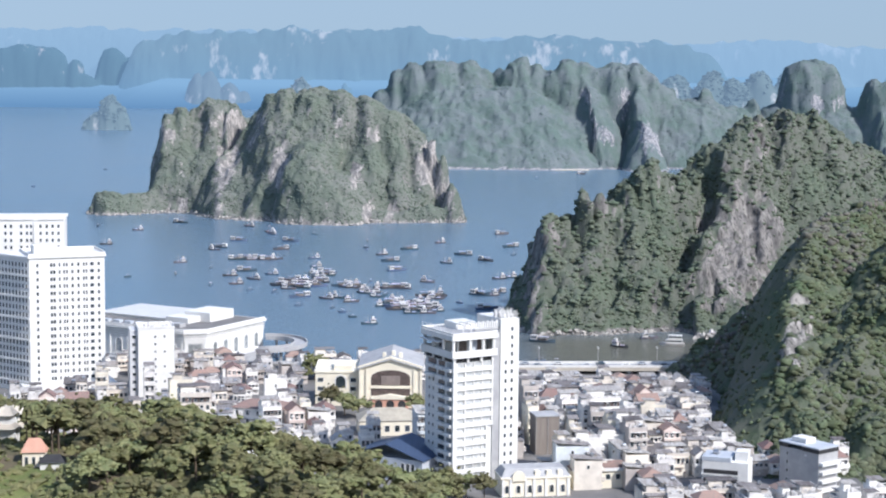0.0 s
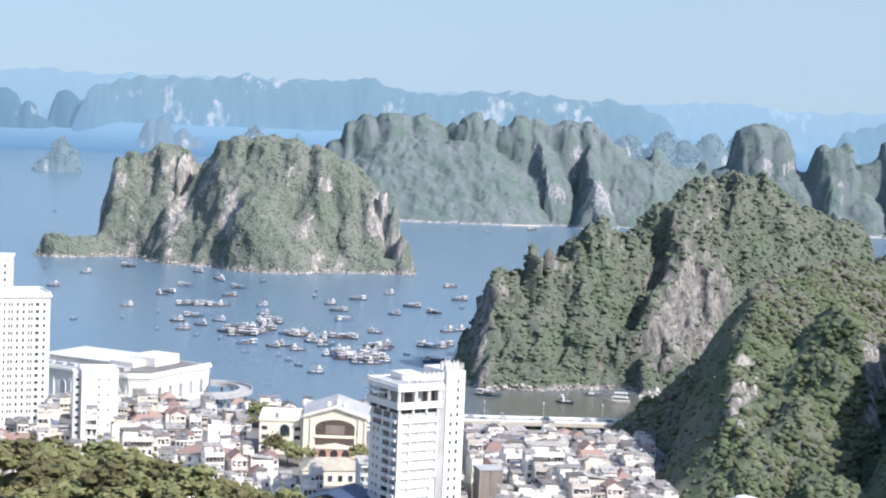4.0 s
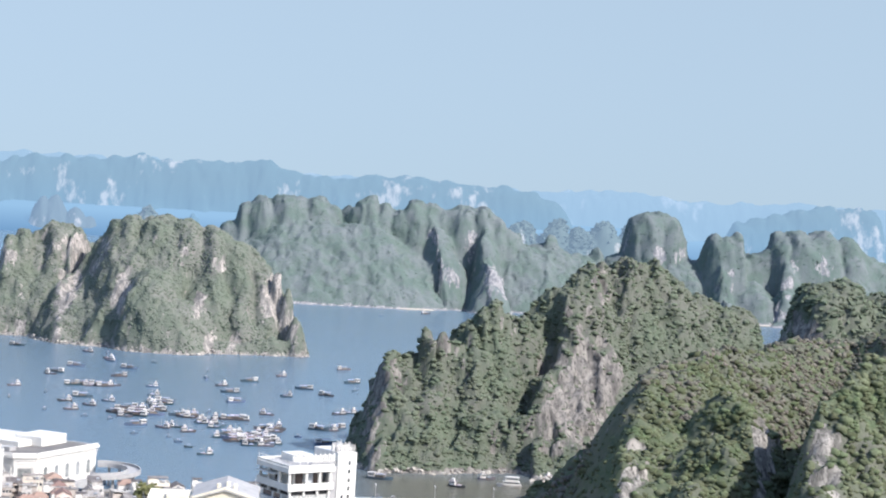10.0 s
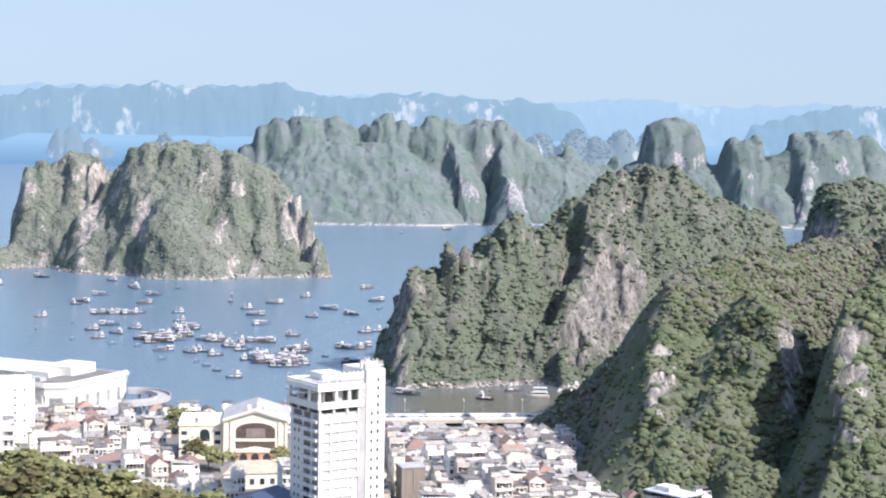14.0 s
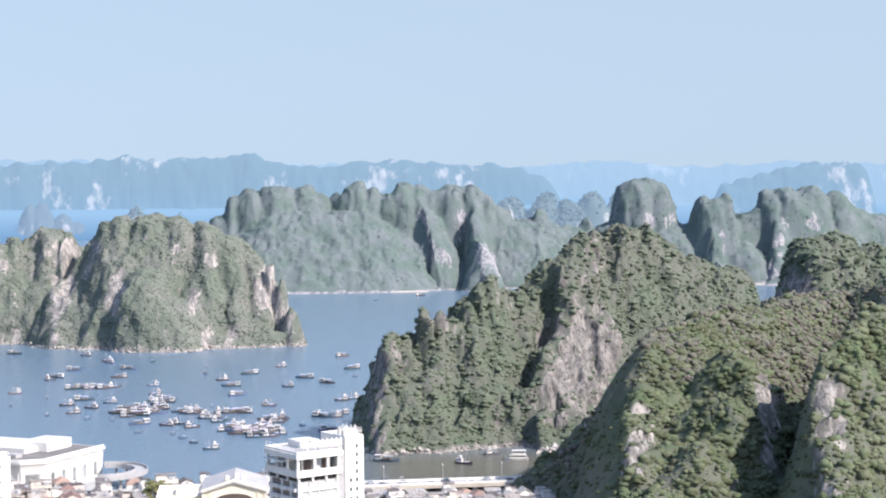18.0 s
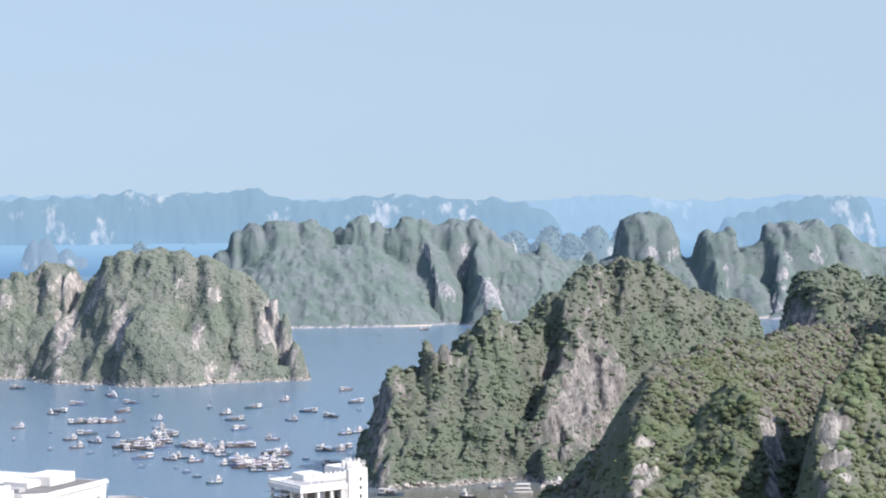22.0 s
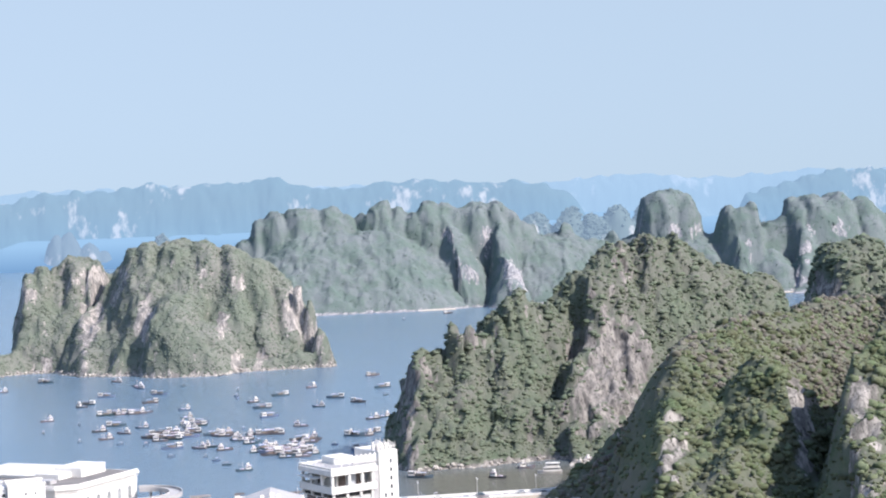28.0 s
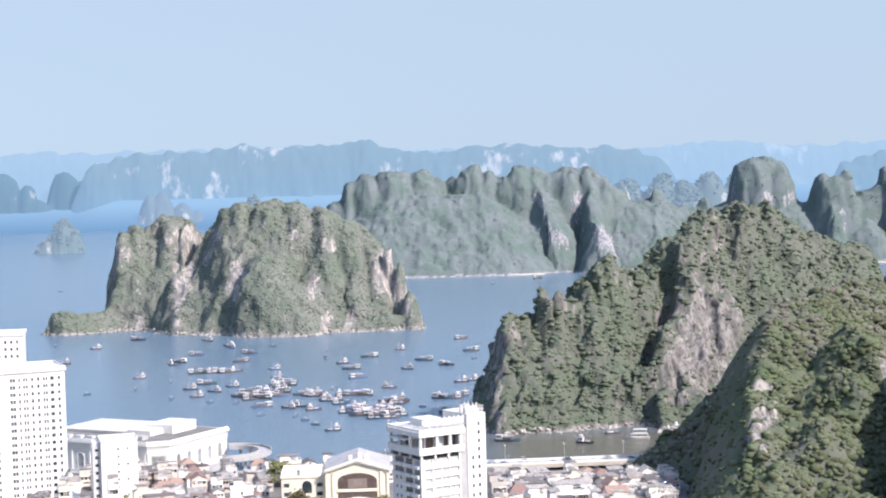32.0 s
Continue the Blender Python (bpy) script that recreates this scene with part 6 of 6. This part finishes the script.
def boat(L, kind, hullmat, label, seed):
    g = np.random.default_rng(seed)
    t = thing("boat", label, "boat", "boats at anchor in the bay")
    B, H = L * 0.28, 0.55 + L * 0.05
    part("hull", hull(L, B, H, 0.55), hullmat, t)
    part("deck", block(-L * 0.44, L * 0.3, -B * 0.38, B * 0.38, H * 0.72, H * 0.78), M_deck, t)
    if kind == "small":
        part("canopy", block(-L * 0.25, L * 0.15, -B * 0.4, B * 0.4, H + 1.2, H + 1.32, bevel=0.05), M_tarp, t)
        for x in (-L * 0.22, L * 0.12):
            part("post", block(x - 0.06, x + 0.06, -0.06, 0.06, H * 0.7, H + 1.2), M_mast, t)
    elif kind == "fishing":
        cab = part("cabin", block(-L * 0.4, -L * 0.08, -B * 0.34, B * 0.34, H * 0.75, H + 1.9, bevel=0.08), M_cabin, t)
        part("cabin_roof", block(-L * 0.43, -L * 0.04, -B * 0.4, B * 0.4, H + 1.9, H + 2.05, bevel=0.04), M_tarp, cab)
        part("wheelhouse", block(-L * 0.3, -L * 0.14, -B * 0.24, B * 0.24, H + 2.05, H + 3.5, bevel=0.06), M_cabin, cab)
        part("window_band", block(-L * 0.38, -L * 0.1, -B * 0.35, B * 0.35, H + 0.9, H + 1.5), M_glass, cab)
        part("mast", block(L * 0.1, L * 0.1 + 0.14, -0.07, 0.07, H * 0.7, H + 4.6), M_mast, t)
        part("boom", block(L * 0.1, L * 0.4, -0.05, 0.05, H + 2.6, H + 2.72), M_mast, t)
        part("net", block(L * 0.02, L * 0.3, -B * 0.26, B * 0.26, H * 0.75, H + 0.5, bevel=0.2), M_tarp, t)
    elif kind == "barge":
        cab = part("cabin", block(-L * 0.45, -L * 0.2, -B * 0.36, B * 0.36, H * 0.75, H + 2.2, bevel=0.08), M_cabin, t)
        part("cabin_roof", block(-L * 0.47, -L * 0.16, -B * 0.42, B * 0.42, H + 2.2, H + 2.36, bevel=0.04), M_cabin, cab)
        part("window_band", block(-L * 0.44, -L * 0.21, -B * 0.37, B * 0.37, H + 1.0, H + 1.7), M_glass, cab)
        part("awning", block(-L * 0.14, L * 0.26, -B * 0.4, B * 0.4, H + 1.7, H + 1.82, bevel=0.04), M_tarp, t)
        for x in (-L * 0.12, L * 0.24):
            part("post", block(x - 0.07, x + 0.07, -0.07, 0.07, H * 0.7, H + 1.7), M_mast, t)
        for x in (-L * 0.08, L * 0.02, L * 0.12):
            part("crate", block(x - 0.7, x + 0.7, -B * 0.25, B * 0.25, H * 0.75, H + 0.7, bevel=0.05), M_deck, t)
    else:
        for k in range(2):
            cab = part("deck_house", block(-L * (0.42 - 0.06 * k), L * (0.28 - 0.1 * k), -B * 0.38, B * 0.38, H * 0.75 + 2.3 * k, H + 2.0 + 2.2 * k, bevel=0.08), M_white, t)
            part("window_band", block(-L * (0.4 - 0.06 * k), L * (0.26 - 0.1 * k), -B * 0.39, B * 0.39, H + 0.8 + 2.2 * k, H + 1.6 + 2.2 * k), M_glass, cab)
        part("sun_roof", block(-L * 0.4, L * 0.16, -B * 0.42, B * 0.42, H + 4.2, H + 4.36, bevel=0.05), M_white, t)
        part("mast", block(L * 0.2, L * 0.2 + 0.16, -0.08, 0.08, H + 2, H + 7), M_mast, t)
    return t


BOATS = [boat(5.0, "small", M_hull, "small dark wooden boat with a canopy", 1), boat(9.5, "fishing", M_hull, "dark wooden fishing boat with cabin and mast", 2),
         boat(14, "barge", M_hull, "long low wooden boat with awning and cabin", 3), boat(13, "tour", M_cabin, "white two-deck tour boat at anchor", 4),
         boat(10, "fishing", M_hullred, "weathered red-brown fishing boat with cabin", 5), boat(12.5, "barge", M_hullred, "red-brown wooden barge with awning", 6)]
used = set()
g = np.random.default_rng(12)


def moor(kind, x, y, turn):
    m = pose(x, y, 0.0, 0, 0, turn)
    if kind in used:
        copy_thing(BOATS[kind], m)
    else:
        BOATS[kind].matrix_basis = m
        used.add(kind)


# moorings: x, y, kind
NORTH_FLEET = [(-169, 1546, 1), (-151, 1540, 0), (-299, 1534, 0), (-259, 1504, 1), (50, 1501, 2), (-108, 1484, 0), (-143, 1480, 1), (-61, 1435, 0), (-165, 1428, 2), (-123, 1428, 2), (-2, 1426, 1), (54, 1402, 2), (-265, 1393, 1), (-60, 1387, 0), (-174, 1378, 2), (-26, 1378, 2), (-59, 1375, 0), (-125, 1369, 2), (-176, 1362, 1), (54, 1347, 0), (16, 1344, 2), (-46, 1340, 1), (-95, 1311, 1), (-38, 1299, 2), (3, 1290, 1), (-190, 1279, 1), (-90, 1259, 1), (-164, 1249, 0), (-32, 1244, 2), (-137, 1233, 2)]
SOUTH_FLEET = [(-117, 1214, 1), (-183, 1211, 0), (47, 1211, 1), (-145, 1206, 1), (-84, 1206, 1), (39, 1204, 1), (-213, 1194, 0), (-127, 1189, 1), (-10, 1183, 1), (-48, 1183, 0), (-136, 1164, 1), (-152, 1156, 0), (-1, 1151, 0), (-124, 1134, 0), (35, 1130, 2), (-107, 1126, 0), (24, 1122, 2), (-36, 1118, 0), (-41, 1109, 1), (-89, 1105, 2), (-65, 1103, 1), (-72, 1098, 1), (-56, 1086, 1), (11, 1085, 0), (-87, 1068, 0), (27, 1062, 2), (-66, 1059, 0), (-59, 1042, 0), (-52, 1023, 0), (-41, 998, 1)]
INLET_FLEET = [(32, 1308, 2), (54, 942, 2), (94, 928, 1), (113, 957, 1), (123, 936, 3), (131, 909, 0), (146, 963, 1), (50, 883, 0), (58, 880, 0), (114, 2173, 0), (-233, 1571, 2), (-146, 1496, 1), (175, 2251, 2), (-454, 1963, 0), (-428, 2247, 0), (-488, 1940, 0), (-880, 2960, 3)]

for fleet in (NORTH_FLEET, SOUTH_FLEET, INLET_FLEET):
    for x, y, k in fleet:
        if k in (1, 2) and g.random() < 0.35:
            k += 3
        moor(k, x, y, g.choice([0, 180]) + g.uniform(-35, 35) if k else g.uniform(0, 360))
# rafts of boats tied side by side
for cx, cy, rx, ry, n in ((-95, 1165, 16, 26, 12), (-84, 1212, 7, 20, 5), (-61, 1157, 7, 8, 6), (-47, 1132, 6, 8, 4), (-33, 1152, 9, 4, 4), (-22, 1075, 18, 22, 13), (-12, 1050, 10, 18, 7), (-6, 1112, 8, 12, 4), (28, 1124, 8, 5, 2)):
    for i in range(n):
        a = 2.4 * i + cx
        r = ((i + 0.5) / n) ** 0.5
        moor(int(g.choice([1, 2, 4, 4, 5, 5])), cx + rx * r * math.cos(a), cy + ry * r * math.sin(a), g.uniform(-16, 16) + 180 * (i % 2))
for i in range(6):
    moor((2, 5, 4)[i % 3], -151 + 5.6 * i, 1300 + 6 * (i % 2), 12 + g.uniform(-8, 8))


# ---- park trees ----
def tree(seed, height, spread, label):
    g = np.random.default_rng(seed)
    t = thing("tree", label, "tree", "trees of the park")
    bm = bmesh.new()
    bmesh.ops.create_cone(bm, cap_ends=True, segments=7, radius1=0.3, radius2=0.16, depth=height * 0.6, matrix=pose(0, 0, height * 0.3 - 0.3))
    for i in range(4):
        a = i * 90 + g.uniform(-25, 25)
        bmesh.ops.create_cone(bm, cap_ends=True, segments=5, radius1=0.14, radius2=0.05, depth=spread * 0.9, matrix=pose(0, 0, height * 0.5, 0, 0, a) @ pose(spread * 0.28, 0, spread * 0.28, 0, 45))
    part("trunk", bm, M_bark, t)
    n = 12
    p = np.stack([np.cos(np.arange(n) * 2.4) * np.sqrt((np.arange(n) + 0.5) / n) * spread * 0.8, np.sin(np.arange(n) * 2.4) * np.sqrt((np.arange(n) + 0.5) / n) * spread * 0.8, np.zeros(n)], -1)
    r = np.hypot(p[:, 0], p[:, 1]) / spread
    p[:, 2] = height * (0.92 - 0.42 * r ** 2) + g.uniform(-0.1, 0.1, n) * height
    p[:, :2] += g.uniform(-0.4, 0.4, (n, 2))
    main = scatter("crown", p, spread * 0.24, spread * 0.38, M_leaf_park, seed, 0.6, (0.6, 0.95), CLUMPS)
    q = p[g.integers(0, n, 110)] + g.normal(0, spread * 0.21, (110, 3)) * (1, 1, 0.6)
    bm = bmesh.new()
    bm.from_mesh(main)
    bm.from_mesh(scatter("crown", q, spread * 0.06, spread * 0.14, M_leaf_park, seed + 1, 0.2, (0.6, 1.1), TUFTS))
    part("crown", bm, M_leaf_park, t)
    return t


TREES = [tree(300 + i, h, s, lab) for i, (h, s, lab) in enumerate(((9, 5.2, "broad green park tree with a dense rounded crown"), (11, 5.8, "tall dark green park tree"), (8, 5.6, "spreading olive green park tree"),
                                                                  (10, 4.8, "upright green tree on the park slope"), (7, 4.2, "small bright green tree"), (12, 6.4, "large old tree with a wide crown")))]
spots = park.spots(9000, 140, least=4, mask=lambda x, y, z: (x > -150) & (x < 58) & (y > 325) & (y < 505))
keep = []
for p in spots:
    if len(keep) >= 300:
        break
    if -99 < p[0] < -79 and 346 < p[1] < 393 or -109 < p[0] < -94 and 388 < p[1] < 417:
        continue
    if all((p[0] - q[0]) ** 2 + (p[1] - q[1]) ** 2 > 46 for q in keep):
        keep.append(p)
for i, p in enumerate(keep):
    k = i % len(TREES)
    m = pose(p[0], p[1], p[2] - 0.2, 0, 0, g.uniform(0, 360))
    if i < len(TREES):
        TREES[i].matrix_basis = m
    else:
        copy_thing(TREES[k], m)

u, v = np.meshgrid(np.linspace(-1, 1, 22), np.linspace(-1, 1, 14))
px, py = -91 + 8 * u * np.sqrt(1 - 0.5 * v * v), 376 + 11 * v * np.sqrt(1 - 0.5 * u * u)
k = np.arange(u.size).reshape(u.shape)
quad = np.stack([k[:-1, :-1], k[:-1, 1:], k[1:, 1:], k[1:, :-1]], -1).reshape(-1, 4)
tagged(part("lawn", mesh_from("lawn", np.stack([px, py, park.height(px, py) + 0.35], -1).reshape(-1, 3), quad, M_lawn, True)), "mown green lawn on the park hill", "lawn", kind="structure")

for i, (x, y) in enumerate(((-6, 594), (2, 588), (9, 592), (15, 586), (5, 581), (-2, 578), (-40, 728), (-46, 732), (-34, 722), (-10, 724), (-62, 800), (-58, 806))):      # trees at the hotel's foot
    copy_thing(TREES[i % len(TREES)], pose(x, y, GROUND, 0, 0, 57 * i))


def palm(seed):
    g = np.random.default_rng(seed)
    t = thing("palm_tree", "slender palm tree with drooping fronds", "palm tree", "palms of the park")
    bm = bmesh.new()
    bmesh.ops.create_cone(bm, cap_ends=True, segments=8, radius1=0.22, radius2=0.14, depth=11, matrix=pose(0, 0, 5.4))
    part("trunk", bm, M_bark, t)
    for i in range(13):
        bm = bmesh.new()
        a, prev = radians(i * 27.7 + g.uniform(-8, 8)), None
        up = g.uniform(0.2, 1.2)
        for s in np.linspace(0, 1, 6):
            r, z, w = 3.0 * s, 10.9 + up * 2 * s - 2.6 * s * s, 0.5 * math.sin(math.pi * (0.08 + 0.9 * s)) + 0.03
            c, sn = math.cos(a), math.sin(a)
            row = [bm.verts.new((r * c - w * sn * e, r * sn + w * c * e, z - 0.25 * abs(e))) for e in (-1, 0, 1)]
            if prev:
                for j in range(2):
                    bm.faces.new((prev[j], prev[j + 1], row[j + 1], row[j]))
            prev = row
        part("frond", bm, M_leaf_park, t)
    return t


first = palm(3)
for i, (x, y) in enumerate(((-95, 402), (-90, 405), (-87, 399), (-93, 399), (-78, 404), (-70, 392))):
    m = pose(x, y, float(park.height(x, y)) - 0.2, 0, 0, i * 50)
    if i:
        copy_thing(first, m)
    else:
        first.matrix_basis = m

# ---- temple on the park hill ----
pag = thing("pagoda", "small white pagoda with upturned tiered roofs among the trees", "pagoda", at=(-102.0, 414, float(park.height(-102.0, 414)) - 0.1))
pag.scale = (0.78, 0.78, 0.78)
part("wall", block(-2.6, 2.6, -2.6, 2.6, 0, 9.2), M_white, pag)


def upturned(w, z, h):
    bm = bmesh.new()
    n, prev = 24, None
    for s, zz in ((1.0, 0.0), (0.7, h * 0.35), (0.3, h)):
        row = []
        for i in range(n):
            a = 2 * math.pi * i / n
            k = w * s / max(abs(math.cos(a)), abs(math.sin(a)))
            corner = min(abs(math.cos(a)), abs(math.sin(a))) / max(abs(math.cos(a)), abs(math.sin(a)))
            row.append(bm.verts.new((k * math.cos(a), k * math.sin(a), z + zz + (corner ** 4) * h * 0.6 * s)))
        if prev:
            for i in range(n):
                bm.faces.new((prev[i], prev[(i + 1) % n], row[(i + 1) % n], row[i]))
        prev = row
    bm.faces.new(prev)
    return bm


for z, w in ((4.6, 4.6), (8.6, 3.9)):
    part("roof", upturned(w, z, 2.2), M_sand, pag)
shrine = thing("temple_hall", "temple hall with a terracotta tiled roof and ochre wall", "temple", at=(-90.3, 388.5, float(park.height(-90.3, 388.5)) - 0.3), turn=6)
shrine.scale = (0.5, 0.5, 0.9)
part("wall", block(-5, 5, 0, 7, 0, 4), M_cream, shrine)
ob = part("roof", hip(10, 7, 3.2, 0.8), M_terra, shrine)
ob.matrix_basis = pose(0, 0, 4)
for x in (-3.2, 0, 3.2):
    put(window_mesh(1.4, 2.4), shrine, x, -0.02, 0.4)
shed = thing("temple_shed", "low dark-roofed shed with white walls", "shed", at=(-85.6, 385.6, float(park.height(-85.6, 385.6)) - 0.3), turn=6)
shed.scale = (0.66, 0.66, 0.8)
part("wall", block(-4, 4, 0, 5, 0, 2.6), M_white, shed)
ob = part("roof", hip(8, 5, 2.0, 0.6), M_dark, shed)
ob.matrix_basis = pose(0, 0, 2.6)

# ---- the viewpoint's own hill and parapet ----
view = Land(-160, 160, -240, 60, 4, [(0, -20, 147.6, 120, 60, 0, 6)], seed=131, warp=0.5, rough=0.4, base=-1, bare=-1)
tagged(part("viewpoint_hill", view.mesh("viewpoint_hill", M_soil)), "grassy hill top of the viewpoint", "hill", kind="structure")
wall = thing("parapet", "pale rendered parapet with a white coping at the viewpoint", "parapet", at=(-2.53, 4.24, 147.48), turn=-61.4)
part("wall", block(-3.0, 3.4, -0.45, -0.08, -1.2, 0.9), M_sand, wall)
part("ledge", block(-3.0, 3.4, -0.5, -0.1, 0.9, 0.955, bevel=0.01), M_sand, wall, "pale beige rendered ledge")
part("coping", block(-3.0, 3.4, -0.1, 0.0, 0.9, 1.0, bevel=0.02), M_white, wall)
